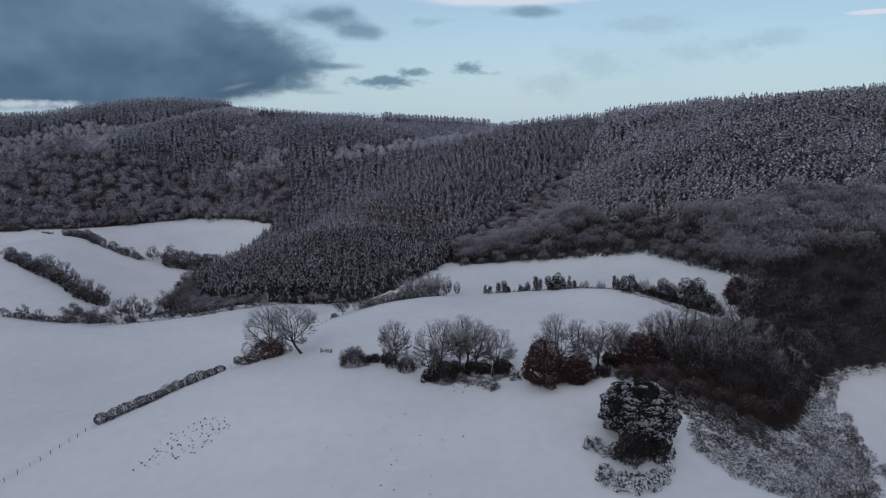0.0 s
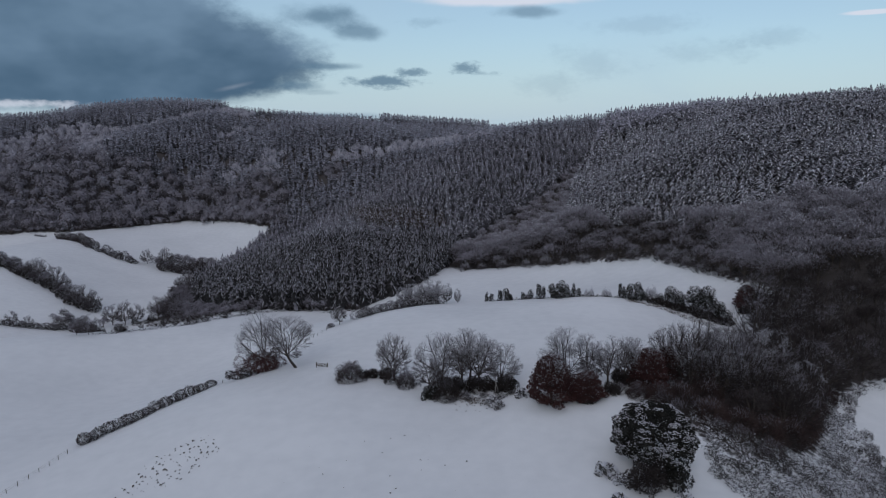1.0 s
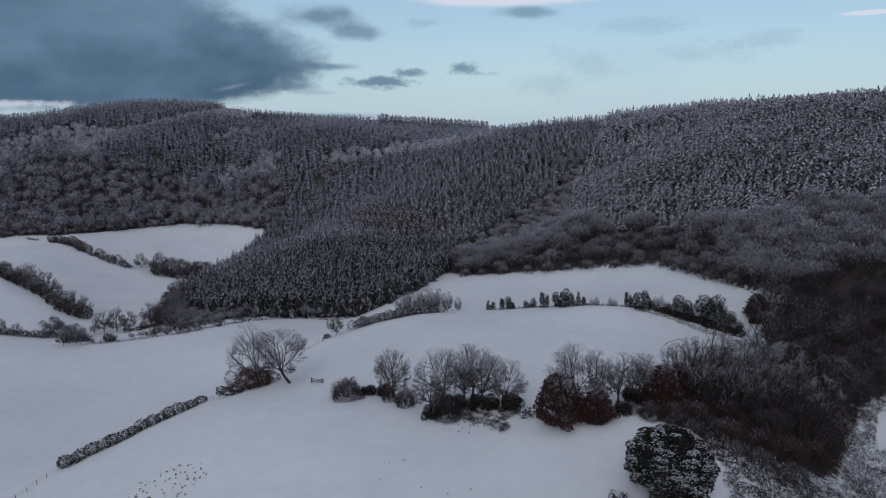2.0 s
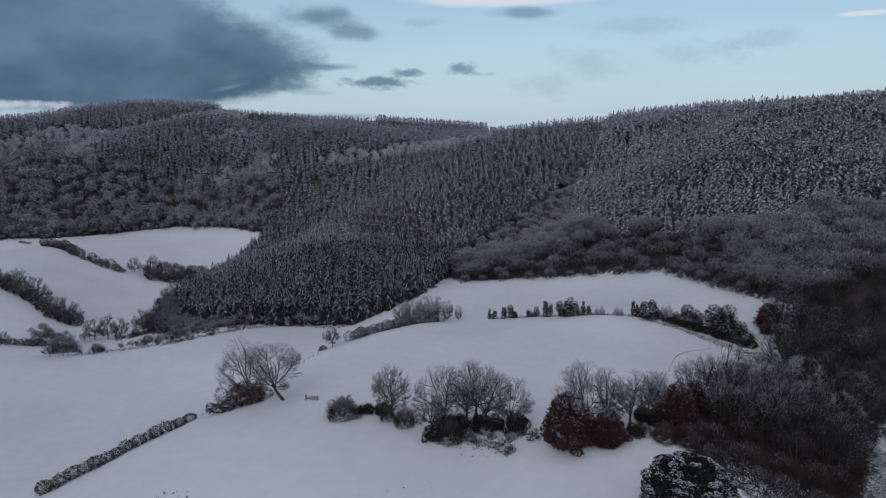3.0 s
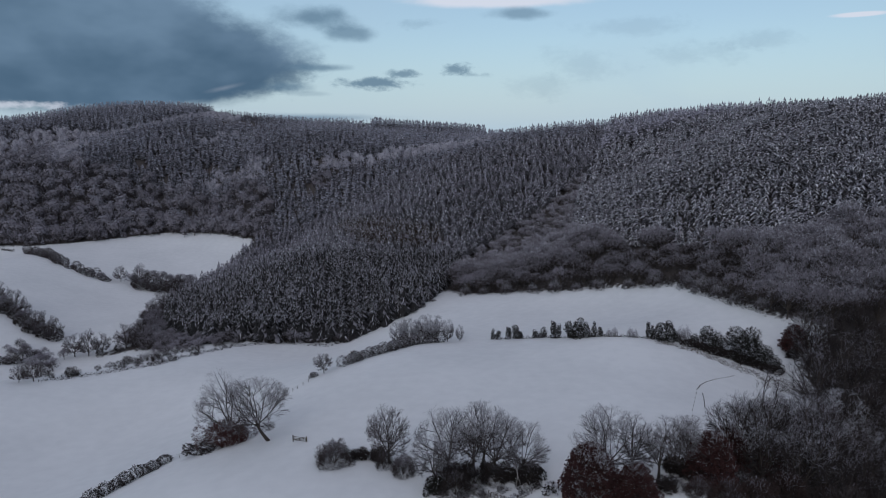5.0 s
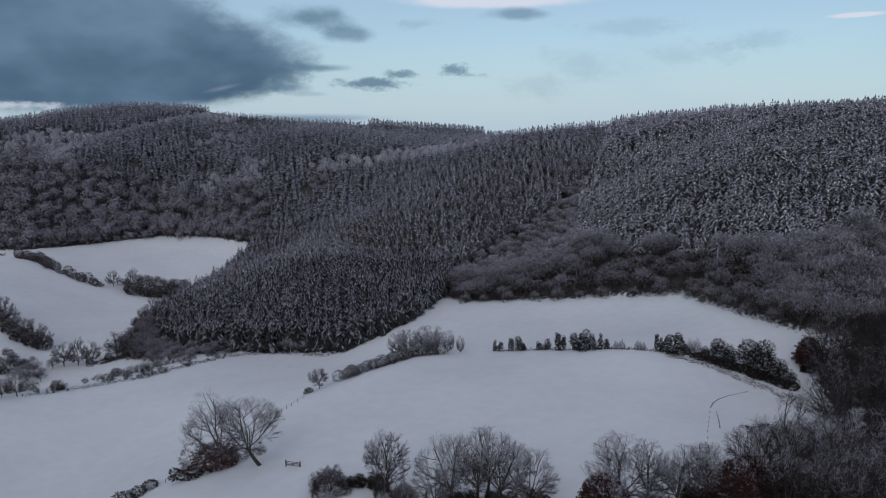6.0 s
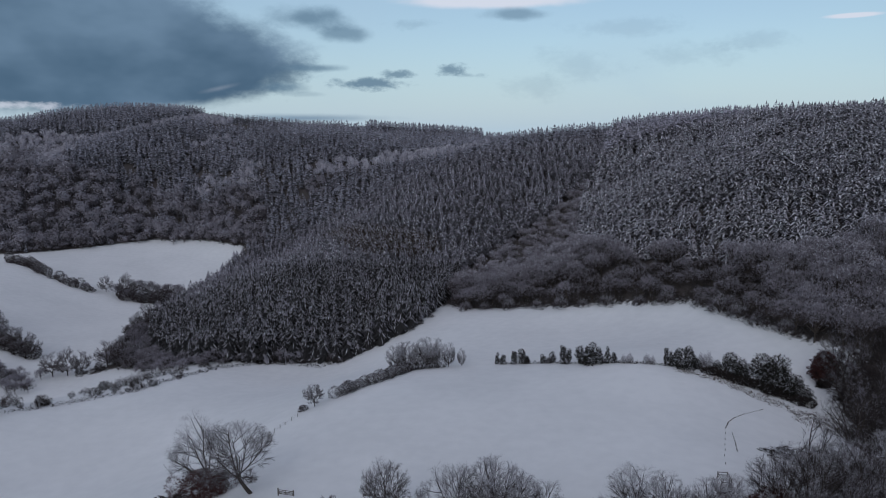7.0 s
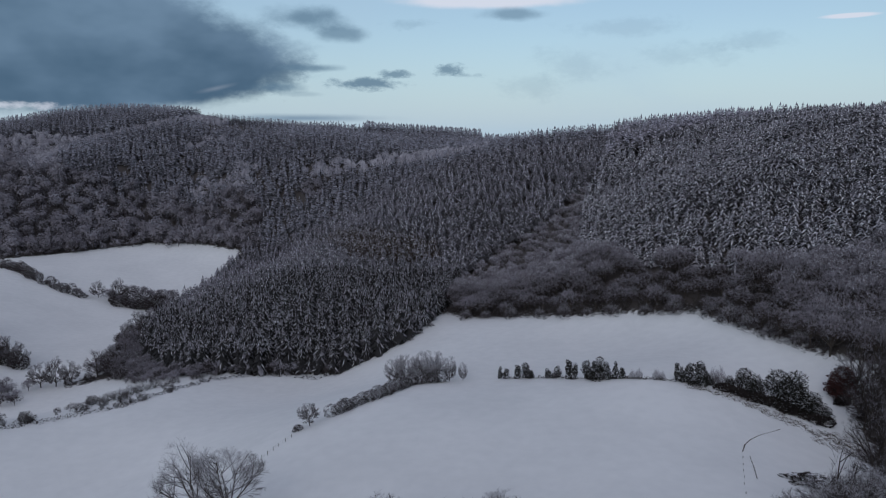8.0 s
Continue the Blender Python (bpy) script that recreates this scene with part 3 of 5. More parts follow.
build_ground()
rng = random.Random(11)
near_spruce = [conifer(rng, 13.6, 3.5, 9, 9, 0.22 + 0.06 * k, 0.12, 0.16 + 0.07 * k, 0.22 + 0.08 * k, 2, 1.4, 0.2) for k in range(6)]
slope_spruce = [conifer(rng, 10.2, 3.1, 6, 6, 0.05 + 0.04 * k, 0.42, 0.20 + 0.08 * k, 0.3 + 0.08 * k, 1) for k in range(6)]
upper_spruce = [conifer(rng, 10.2, 3.3, 5, 6, 0.03 + 0.03 * k, 0.48, 0.30 + 0.09 * k, 0.7 + 0.11 * k, 1) for k in range(6)]
snowy_spruce = [conifer(rng, 7.0, 2.8, 5, 6, 0.46 + 0.10 * k, 0.2, 0.42 + 0.10 * k, 0.45 + 0.15 * k, 1, 1.0, 0.65) for k in range(6)]
belt_spruce = [conifer(rng, 9.5, 3.2, 5, 6, 0.38 + 0.10 * k, 0.35, 0.45 + 0.10 * k, 0.55 + 0.1 * k, 1, 1.0, 0.6) for k in range(6)]
sky_spruce = [conifer(rng, 9.5, 2.9, 7, 6, 0.01 * k, 0.04, 0.3 + 0.06 * k, 1.2, 0) for k in range(5)]
# the pale share of far boughs covers both snow dust and painted haze
far_spruce = [conifer(rng, 13.0, 4.0, 6, 7, 0.01 * k, 0.22, 0.47 + 0.06 * k, 1.0 + 0.06 * k, 0) for k in range(10)]
ridge_spruce = [conifer(rng, 14.0, 3.9, 6, 6, 0.015 * k, 0.48, 0.42 + 0.07 * k, 1.0 + 0.06 * k, 0) for k in range(8)]
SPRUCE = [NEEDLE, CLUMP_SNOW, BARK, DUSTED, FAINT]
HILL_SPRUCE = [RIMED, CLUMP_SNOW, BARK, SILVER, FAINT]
# needle tones with the painted haze, for the far hillsides
FAR_SPRUCE = [HAZE_HOAR, CLUMP_SNOW, BARK, HAZE_RIME, FAINT]
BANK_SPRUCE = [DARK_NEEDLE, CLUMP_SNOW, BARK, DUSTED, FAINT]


def cut(poly, lo, hi):
    """The part of a plot between two distances."""
    out = []
    for (x0, y0), (x1, y1) in zip(poly, poly[1:] + poly[:1]):
        pts = [(x0, y0)]
        for line in sorted((lo, hi), reverse=y1 < y0):
            if (y0 - line) * (y1 - line) < 0:
                pts.append((x0 + (x1 - x0) * (line - y0) / (y1 - y0), line))
        out += pts
    return [(x, min(max(y, lo), hi)) for x, y in out]


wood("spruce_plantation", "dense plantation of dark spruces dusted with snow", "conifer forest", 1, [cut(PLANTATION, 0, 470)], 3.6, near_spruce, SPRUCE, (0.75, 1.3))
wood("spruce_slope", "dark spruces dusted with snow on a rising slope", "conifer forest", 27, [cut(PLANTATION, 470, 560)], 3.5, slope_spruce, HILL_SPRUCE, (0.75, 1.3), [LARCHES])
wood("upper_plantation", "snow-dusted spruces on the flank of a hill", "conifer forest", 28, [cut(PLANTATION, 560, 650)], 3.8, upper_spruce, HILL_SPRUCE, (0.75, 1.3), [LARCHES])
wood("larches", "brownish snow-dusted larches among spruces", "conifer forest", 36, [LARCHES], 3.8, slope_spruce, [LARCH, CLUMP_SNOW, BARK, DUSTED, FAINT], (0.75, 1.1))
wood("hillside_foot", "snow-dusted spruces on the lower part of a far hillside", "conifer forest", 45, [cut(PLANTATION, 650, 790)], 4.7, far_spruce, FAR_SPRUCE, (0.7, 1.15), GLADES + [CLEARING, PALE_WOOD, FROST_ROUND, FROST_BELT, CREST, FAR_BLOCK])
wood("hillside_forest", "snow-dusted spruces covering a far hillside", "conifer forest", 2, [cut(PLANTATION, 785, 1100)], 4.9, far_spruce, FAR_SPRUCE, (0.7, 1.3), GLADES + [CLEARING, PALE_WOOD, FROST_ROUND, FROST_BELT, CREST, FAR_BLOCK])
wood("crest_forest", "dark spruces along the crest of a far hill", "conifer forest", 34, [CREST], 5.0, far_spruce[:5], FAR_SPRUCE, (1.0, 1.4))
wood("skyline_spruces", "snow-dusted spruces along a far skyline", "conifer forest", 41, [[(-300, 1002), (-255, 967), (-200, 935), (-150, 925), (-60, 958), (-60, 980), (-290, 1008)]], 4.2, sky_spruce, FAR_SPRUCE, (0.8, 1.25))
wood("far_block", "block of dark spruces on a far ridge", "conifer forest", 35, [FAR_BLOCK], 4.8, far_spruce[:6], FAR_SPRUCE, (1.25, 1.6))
wood("spruce_hillside", "snowy spruces on a steep bank above bare beeches", "conifer forest", 3, [cut(RIGHT_SPRUCE, 0, 440)], 3.0, snowy_spruce, BANK_SPRUCE, (0.6, 1.35))
wood("spruce_shoulder", "snowy spruces on the shoulder of a hill", "conifer forest", 42, [cut(RIGHT_SPRUCE, 440, 530)], 3.4, belt_spruce, BANK_SPRUCE, (0.65, 1.25))
wood("ridge_flank", "snow-dusted spruces below a ridge", "conifer forest", 43, [cut(RIGHT_SPRUCE, 530, 600)], 3.8, belt_spruce, BANK_SPRUCE, (0.85, 1.6))
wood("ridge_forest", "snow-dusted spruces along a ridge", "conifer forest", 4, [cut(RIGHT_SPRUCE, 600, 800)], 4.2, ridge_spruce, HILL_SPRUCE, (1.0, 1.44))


def joined(tree):
    """Wood and crown of a bare tree as one template: slots 0 bark, 1 twigs, 3 frosted twigs."""
    (V0, F0, S0), (V1, F1, S1) = tree
    return np.concatenate([V0, V1]), np.concatenate([F0, F1 + len(V0)]), np.concatenate([S0 * 0, np.where(S1 > 0, 3, 1)])


def far_crown(rng, height, spread, frost, count, length, width, lobes=6, limbs=3, bole=0.3, fan=1.2):
    """A bare tree far off: a bole, some limbs and a domed crown of fine twigs fanning upwards. Frost and the dome's
    shading are both put into the twig tones: dark within and below, hoary and rimed at the top. Slots: 0 bark, 1 dark
    twigs, 2 hoary twigs, 3 rimed twigs."""
    V, F, S, mounds = [], [], [], []
    limb(V, F, S, [(0, 0, -1), (0.2, 0.1, height * 0.25), (0, 0, height * 0.6)], 0.02 * height, 0.010 * height, 0, 4)
    for i in range(lobes):
        q, a = (i + 0.5) / lobes, i * 2.4 + rng.uniform(-0.4, 0.4)
        r, z = spread * 0.66 * math.sqrt(q), height * (bole + 0.12 + (0.62 - bole) * math.sqrt(1 - q * 0.8)) * rng.uniform(0.92, 1.06)
        k = spread * rng.uniform(0.42, 0.58) * (6 / lobes) ** 0.4
        if lobes == 1:
            mounds.append((0, 0, height * 0.52, spread * 0.95, spread * 0.9, height * 0.44))
            break
        mounds.append((r * math.cos(a), r * math.sin(a), z - 0.1 * height, k, k, k * 0.75))
    for m in mounds[::max(1, lobes // limbs)]:
        limb(V, F, S, [(0, 0, height * 0.2), (m[0] * 0.5, m[1] * 0.5, m[2] * 0.7), m[:3]], 0.011 * height, 0.004 * height, 0, 3)
    wave = rng.uniform(0, 6.28)
    heart = Vector((0, 0, height * 0.25))
    for i in range(count):
        x, y, z, rx, ry, rz = mounds[i % lobes]
        n = Vector((rng.gauss(0, 1), rng.gauss(0, 1), rng.gauss(0.25, 1))).normalized()
        deep = rng.uniform(0.35, 0.85) if i % 3 == 0 else rng.uniform(0.6, 1.12)
        deep *= 1 + (0.10 if lobes == 1 else 0.0) * math.sin(3 * n.x + 5 * n.y + 4 * n.z + wave)
        p = Vector((x + n.x * rx * deep, y + n.y * ry * deep, z + n.z * rz * deep))
        d = ((p - heart).normalized() + Vector((rng.uniform(-1, 1), rng.uniform(-1, 1), rng.uniform(-0.6, 1.0))) * fan).normalized()
        u = d.orthogonal().normalized()
        u.rotate(Matrix.Rotation(rng.uniform(0, 6.28), 3, d))
        if lobes == 1:
            d = n.orthogonal().normalized()
            d.rotate(Matrix.Rotation(rng.uniform(0, 6.28), 3, n))
            d = (d + n * rng.uniform(-0.25, 0.5)).normalized()
            u = n.cross(d).normalized()
        s = length * rng.uniform(0.6, 1.4)
        w = width * rng.uniform(0.7, 1.4)
        k = len(V)
        V.extend((tuple(p - d * s * 0.5 - u * w), tuple(p - d * s * 0.5 + u * w), tuple(p + d * s * 0.5)))
        F.append((k, k + 1, k + 2))
        # rounded heads: light from above painted as paler tones on upward-facing twigs
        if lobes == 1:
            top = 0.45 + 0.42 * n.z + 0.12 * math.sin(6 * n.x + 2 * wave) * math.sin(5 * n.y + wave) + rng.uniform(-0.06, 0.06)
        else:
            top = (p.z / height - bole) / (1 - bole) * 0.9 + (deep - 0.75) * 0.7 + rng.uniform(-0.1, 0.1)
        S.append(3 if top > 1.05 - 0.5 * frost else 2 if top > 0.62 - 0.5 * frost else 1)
    return np.array(V), np.array(F), np.array(S)


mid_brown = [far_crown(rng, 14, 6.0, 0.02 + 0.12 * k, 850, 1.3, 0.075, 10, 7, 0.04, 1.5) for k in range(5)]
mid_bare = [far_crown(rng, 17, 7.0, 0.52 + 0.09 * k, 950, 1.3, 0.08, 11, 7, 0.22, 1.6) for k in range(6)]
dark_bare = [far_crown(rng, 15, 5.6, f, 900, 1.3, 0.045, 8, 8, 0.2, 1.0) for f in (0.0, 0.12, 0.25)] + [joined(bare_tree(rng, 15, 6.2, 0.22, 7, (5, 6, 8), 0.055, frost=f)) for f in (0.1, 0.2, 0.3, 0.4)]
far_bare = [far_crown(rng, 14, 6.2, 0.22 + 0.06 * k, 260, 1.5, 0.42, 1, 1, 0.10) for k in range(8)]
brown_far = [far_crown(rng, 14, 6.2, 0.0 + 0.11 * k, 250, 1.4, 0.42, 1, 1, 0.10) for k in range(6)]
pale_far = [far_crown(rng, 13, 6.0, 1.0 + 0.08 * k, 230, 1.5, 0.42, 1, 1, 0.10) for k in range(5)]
def twiggy(rng, height, spread, frost, count=190):
    V, F, S = foliage(rng, [(rng.uniform(-0.5, 0.5) * spread, rng.uniform(-0.5, 0.5) * spread, height * rng.uniform(0.1, 0.75), spread * 0.5, spread * 0.5, height * 0.25) for _ in range(7)], count, 0.5, frost, thin=0.09)
    return V, F, np.where(S > 0, 3, 1)


dark_scrub = [twiggy(rng, 5, 2.8, 0.07, 150) for _ in range(6)]
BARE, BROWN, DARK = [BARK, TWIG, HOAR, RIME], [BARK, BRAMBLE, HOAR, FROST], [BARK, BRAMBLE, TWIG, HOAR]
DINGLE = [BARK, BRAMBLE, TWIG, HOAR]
HOARY, PALE_TREES, VALLEY_TREES = [BARK, TWIG, HOAR, DUSTED], [BARK, SILVER_TWIG, SILVER, DUSTED], [BARK, HAZE_TWIG, HOAR, SILVER_TWIG]
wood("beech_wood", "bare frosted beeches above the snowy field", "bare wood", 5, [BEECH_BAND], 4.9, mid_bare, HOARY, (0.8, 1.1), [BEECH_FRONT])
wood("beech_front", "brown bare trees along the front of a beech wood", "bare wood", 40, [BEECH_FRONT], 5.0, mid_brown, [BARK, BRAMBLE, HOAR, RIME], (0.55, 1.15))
wood("beech_underwood", "brown undergrowth below bare beeches", "undergrowth", 15, [BEECH_BAND], 4.6, [twiggy(rng, 5, 2.8, f, 80) for f in (0.0, 0.0, 0.1, 0.2, 0.5)], BROWN, (0.6, 1.2))
wood("gully_wood", "bare frosted trees along a gully", "bare wood", 6, [GULLY_WOOD], 6.2, [far_crown(rng, 9, 5.0, 0.7 + 0.1 * k, 420, 1.2, 0.10, 7, 5, 0.1, 1.6) for k in range(4)], HOARY, (0.6, 1.1))
wood("glade_wood", "frosted bare trees between the spruces", "bare wood", 16, GLADES[:2] + GLADES[4:], 6.4, pale_far, PALE_TREES, (0.6, 0.95))
wood("brown_glade", "brown bare trees among spruces", "bare wood", 37, GLADES[2:4], 5.4, brown_far[2:], [BARK, HAZE_TWIG, HOAR, FAINT], (0.55, 1.0))
wood("frosted_belt", "belt of low frosted trees below a dark crest", "bare wood", 38, [FROST_BELT], 6.4, pale_far, PALE_TREES, (0.5, 0.8))
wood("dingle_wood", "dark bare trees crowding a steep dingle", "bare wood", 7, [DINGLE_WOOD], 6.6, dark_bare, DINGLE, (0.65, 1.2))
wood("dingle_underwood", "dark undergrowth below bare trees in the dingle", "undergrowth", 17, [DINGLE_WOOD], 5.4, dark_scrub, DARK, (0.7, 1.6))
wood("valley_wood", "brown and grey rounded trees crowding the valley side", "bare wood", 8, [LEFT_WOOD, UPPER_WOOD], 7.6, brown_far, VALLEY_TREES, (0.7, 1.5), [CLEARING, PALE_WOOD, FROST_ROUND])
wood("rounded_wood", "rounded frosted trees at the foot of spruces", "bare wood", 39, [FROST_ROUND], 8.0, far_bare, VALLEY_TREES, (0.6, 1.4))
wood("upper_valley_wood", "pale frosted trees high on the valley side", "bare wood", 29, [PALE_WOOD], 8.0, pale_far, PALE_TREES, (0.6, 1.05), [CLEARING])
wood("mingled_spruces", "dark snow-dusted spruces among bare trees", "conifer forest", 30, [LEFT_WOOD, UPPER_WOOD], 17.0, far_spruce, FAR_SPRUCE, (0.5, 0.9), [CLEARING, PALE_WOOD])
wood("valley_fringe", "frosted shrubs along the foot of a wood", "scrub", 33, [[(-520, 594), (-440, 628), (-367, 636), (-342, 639), (-311, 662), (-287, 686), (-260, 698), (-209, 684), (-182, 670), (-160, 660),
      (-158, 670), (-182, 681), (-209, 695), (-260, 709), (-290, 697), (-313, 673), (-342, 650), (-440, 639), (-520, 605)]],
     5.0, [far_crown(rng, 5.5, 3.4, f, 150, 0.8, 0.2, 1, 1, 0.0) for f in (0.2, 0.4, 0.6, 0.8)], BARE, (0.5, 1.5))
wood("ridge_scrub", "frosted young growth on the crest of a hill", "scrub", 32, [[(-308, 1012), (-292, 960), (-272, 950), (-282, 1012)]], 4.5, far_bare, BARE, (0.4, 0.65))
wood("valley_scrub", "frosted scrub along the foot of the plantation", "scrub", 18, [VALLEY_SCRUB, VALLEY_FLOOR], 3.9, [far_crown(rng, 6, 3.2, f, 360, 0.8, 0.08, 5, 4, 0.05) for f in (1.0, 0.7, 0.45, 0.25, 0.1)], [BARK, BRAMBLE, HOAR, RIME], (0.4, 1.35))
wood("dingle_thicket", "dark brambles and saplings fringing the dingle", "undergrowth", 19, [DINGLE_EDGE], 2.2, dark_scrub, DARK, (0.5, 1.2))
wood("beech_fringe", "snowy shrubs along the edge of a beech wood", "scrub", 20, [[(3, 411), (13, 391), (32, 377), (59, 362), (73, 354), (87, 344), (99, 333), (107, 311), (114, 294), (122, 279), (127, 283), (119, 298), (111, 315), (102, 338), (89, 349), (75, 359), (61, 367), (34, 382), (16, 396), (7, 412)]], 2.3, [twiggy(rng, 4.2, 2.2, f, 170) for f in (0.5, 0.2, 0.05, 0.0, 0.0)], BROWN, (0.4, 1.3))


# ---------------------------------------------------------------- the things on the farmland
def empty(name, x, y, label, category, group=""):
    ob = new(name)
    ob.empty_display_size = 0.5
    ob.matrix_basis = pose(x, y, ground_at(x, y))
    return tagged(ob, label, category, group)


def part(name, shape, materials, parent, label=""):
    """One mesh under a thing or a part."""
    V, F, S = shape
    ob = new(name, mesh_of(name, V, F, materials, S))
    ob.parent = parent
    return tagged(ob, label)


def tree_thing(name, x, y, shape, label, group="", crown=None, crown_materials=None):
    ob = empty(name, x, y, label, "tree", group)
    wood_slots = shape[0][2]
    bole = part("trunk", only(shape[0], wood_slots == 0, 0), [BARK], ob)
    for k in range(1, int(wood_slots.max()) + 1):
        part("limb", only(shape[0], wood_slots == k, 0), [BARK], bole)
    part("crown", shape[1], [TWIG, FROST], ob, "fine bare twigs holding frost")
    if crown is not None:
        part("foliage", crown, crown_materials, ob, "withered russet leaves")
    return ob


def again(ob, x, y, size=1.0, turn=0.0):
    m = pose(x, y, ground_at(x, y), 0, 0, turn)
    made = copy_thing(ob, m)
    made.scale = (size, size, size)
    return made


def bush_shape(rng, radius, height, count, size, snow, lobes=9, thin=0.4):
    """A ragged, uneven bush: unlike lobes, some low and spreading, some thrust up."""
    parts = [(0, 0, height * 0.35, radius * 0.7, radius * 0.6, height * 0.36)]
    for i in range(lobes):
        a, r = rng.uniform(0, 6.28), radius * rng.uniform(0.15, 0.85)
        k = rng.uniform(0.2, 0.42) * (1.15 - 0.5 * r / radius)
        z = height * (rng.uniform(0.5, 0.72) if i % 3 == 0 else rng.uniform(0.12, 0.5)) * (1.1 - 0.5 * r / radius)
        parts.append((r * math.cos(a), r * math.sin(a), z, radius * k, radius * k, height * rng.uniform(0.16, 0.34)))
    return foliage(rng, parts, count, size, snow, thin=thin)


def bush_thing(name, x, y, shape, materials, label, category="shrub", group=""):
    ob = new(name, mesh_of(name, *shape[:2], materials, shape[2]))
    ob.matrix_basis = pose(x, y, ground_at(x, y) - 0.15)
    return tagged(ob, label, category, group)


def hedge_thing(name, line, width, height, per_metre, size, snow, materials, label, rng, uneven=0.25):
    """A hedge along a line on the plan, as one mesh."""
    lobes, total = [], 0.0
    for (x0, y0), (x1, y1) in zip(line, line[1:]):
        d = math.hypot(x1 - x0, y1 - y0)
        total += d
        for i in range(max(1, round(d / (width * 0.45)))):
            q = (i + 0.5) / max(1, round(d / (width * 0.45)))
            x, y = x0 + (x1 - x0) * q + rng.uniform(-0.2, 0.2) * width, y0 + (y1 - y0) * q + rng.uniform(-0.2, 0.2) * width
            h = height * rng.uniform(1 - uneven, 1 + uneven)
            lobes.append((x, y, ground_at(x, y) + h * 0.42, width * 0.55, width * 0.55, h * 0.58))
    V, F, S = foliage(rng, lobes, int(total * per_metre), size, snow, low=-999, thin=0.4)
    x, y = line[0]
    base = np.array([x, y, ground_at(x, y)])
    ob = new(name, mesh_of(name, V - base, F, materials, S))
    ob.location = tuple(base)
    return tagged(ob, label, "hedge")


# trees standing in the near hedgerow
wide_oak = bare_tree(rng, 15.0, 7.6, 0.30, 9, (6, 8, 17), 0.046, lean=-0.9, frost=0.65, rise=0.2)
tall_oak = bare_tree(rng, 14.6, 6.4, 0.26, 9, (6, 8, 19), 0.044, frost=0.6, rise=0.2)
round_ash = bare_tree(rng, 12.6, 5.0, 0.20, 10, (6, 8, 17), 0.056, frost=0.35, rise=0.25)
slim_ash = bare_tree(rng, 14.8, 5.4, 0.26, 8, (6, 8, 19), 0.044, lean=0.2, frost=0.6, rise=0.25)
leaning_ash = bare_tree(rng, 12.6, 6.4, 0.28, 9, (6, 8, 18), 0.044, lean=0.9, frost=0.65, rise=0.14)

ROW = "trees in the hedgerow"
tree_thing("oak", -43.6, 202.5, wide_oak, "wide bare oak with a leaning bole beside a gateway", ROW).scale = (1.28, 1.28, 1.0)
tree_thing("ash", -53.8, 208, bare_tree(rng, 16.5, 7.0, 0.22, 7, (6, 8, 13), 0.050, lean=-0.6, frost=0.65, rise=0.1), "bare ragged ash above a russet thicket", ROW).scale = (1.08, 1.08, 1.06)
ash = tree_thing("ash", -13.6, 187, round_ash, "round-crowned bare tree between frosted shrubs", ROW)
a = tree_thing("oak", -1, 180, tall_oak, "bare frosted tree in a hedgerow clump", ROW)
s1 = tree_thing("ash", 4.5, 181, slim_ash, "slender bare frosted tree in a hedgerow clump", ROW)
again(a, 9.5, 179, 0.93, 130)
again(s1, 7, 183, 0.95, 80)
l1 = tree_thing("ash", 13, 177, leaning_ash, "leaning bare tree over pale fallen limbs", ROW)
l1.scale = (0.92, 0.92, 0.92)
again(l1, -2.6, 179, 0.84, 190)
for x, y, turn, k in ((2.4, 175.6, 200, 0.8), (12.6, 174.8, 280, 1.15), (14.8, 175.5, 330, 1.0)):
    W = ([], [], [])
    limb(*W, [(0, 0, 4.2), (0.7, 0.1, 3.9), (1.2, 0.2, 2.6), (1.35, 0.0, 1.2), (1.6, 0.1, -0.2)], 0.13, 0.06, 0, 5)
    limb(*W, [(1.2, 0.2, 2.6), (1.7, 0.5, 1.6), (2.2, 0.4, 0.9)], 0.07, 0.03, 0, 4)
    bush_thing("fallen_limb", x, y, tuple(np.array(v) for v in W), [PALE_BARK], "pale barkless limb trailing to the snow", "branch", "fallen limbs").matrix_basis @= Matrix.Rotation(math.radians(turn), 4, "Z") @ Matrix.Diagonal((k, k, k, 1))
again(a, 30, 171, 1.05, 60)
again(s1, 36, 173, 0.86, 200)
again(s1, 40.5, 171, 0.84, 300)
again(a, 45, 173, 0.75, 250)
again(ash, 48, 175, 0.85, 40)

# grey many-limbed trees leaning out of the dingle, hoary above
DELL = "ashes of the dingle"
many = tree_thing("dingle_ash", 60, 180, bare_tree(rng, 13.0, 7.2, 0.10, 11, (6, 7, 11), 0.056, frost=0.5, rise=0.16), "many-stemmed grey ash leaning out of a dingle", DELL)
broad = tree_thing("dingle_ash", 90, 199, bare_tree(rng, 13.5, 8.0, 0.14, 10, (6, 7, 12), 0.058, lean=0.5, frost=0.9, rise=0.1), "broad ash hoary with frost above a dingle", DELL)
for x, y, k, r in ((67, 184, 1.0, 100), (74, 189, 1.05, 190), (64, 174, 0.8, 250), (81, 184, 1.0, 140), (72, 176, 0.85, 30), (88, 190, 0.95, 300)):
    again(many, x, y, k, r)
for x, y, k, r in ((81, 196, 0.95, 80), (98, 208, 1.0, 200), (103, 196, 0.8, 320)):
    again(broad, x, y, k, r)
tree_thing("sycamore", 112, 205, bare_tree(rng, 12.5, 6.0, 0.34, 8, (6, 6, 10), 0.062, frost=0.15, rise=0.15), "dark bare tree standing at the edge of a snowy clearing")

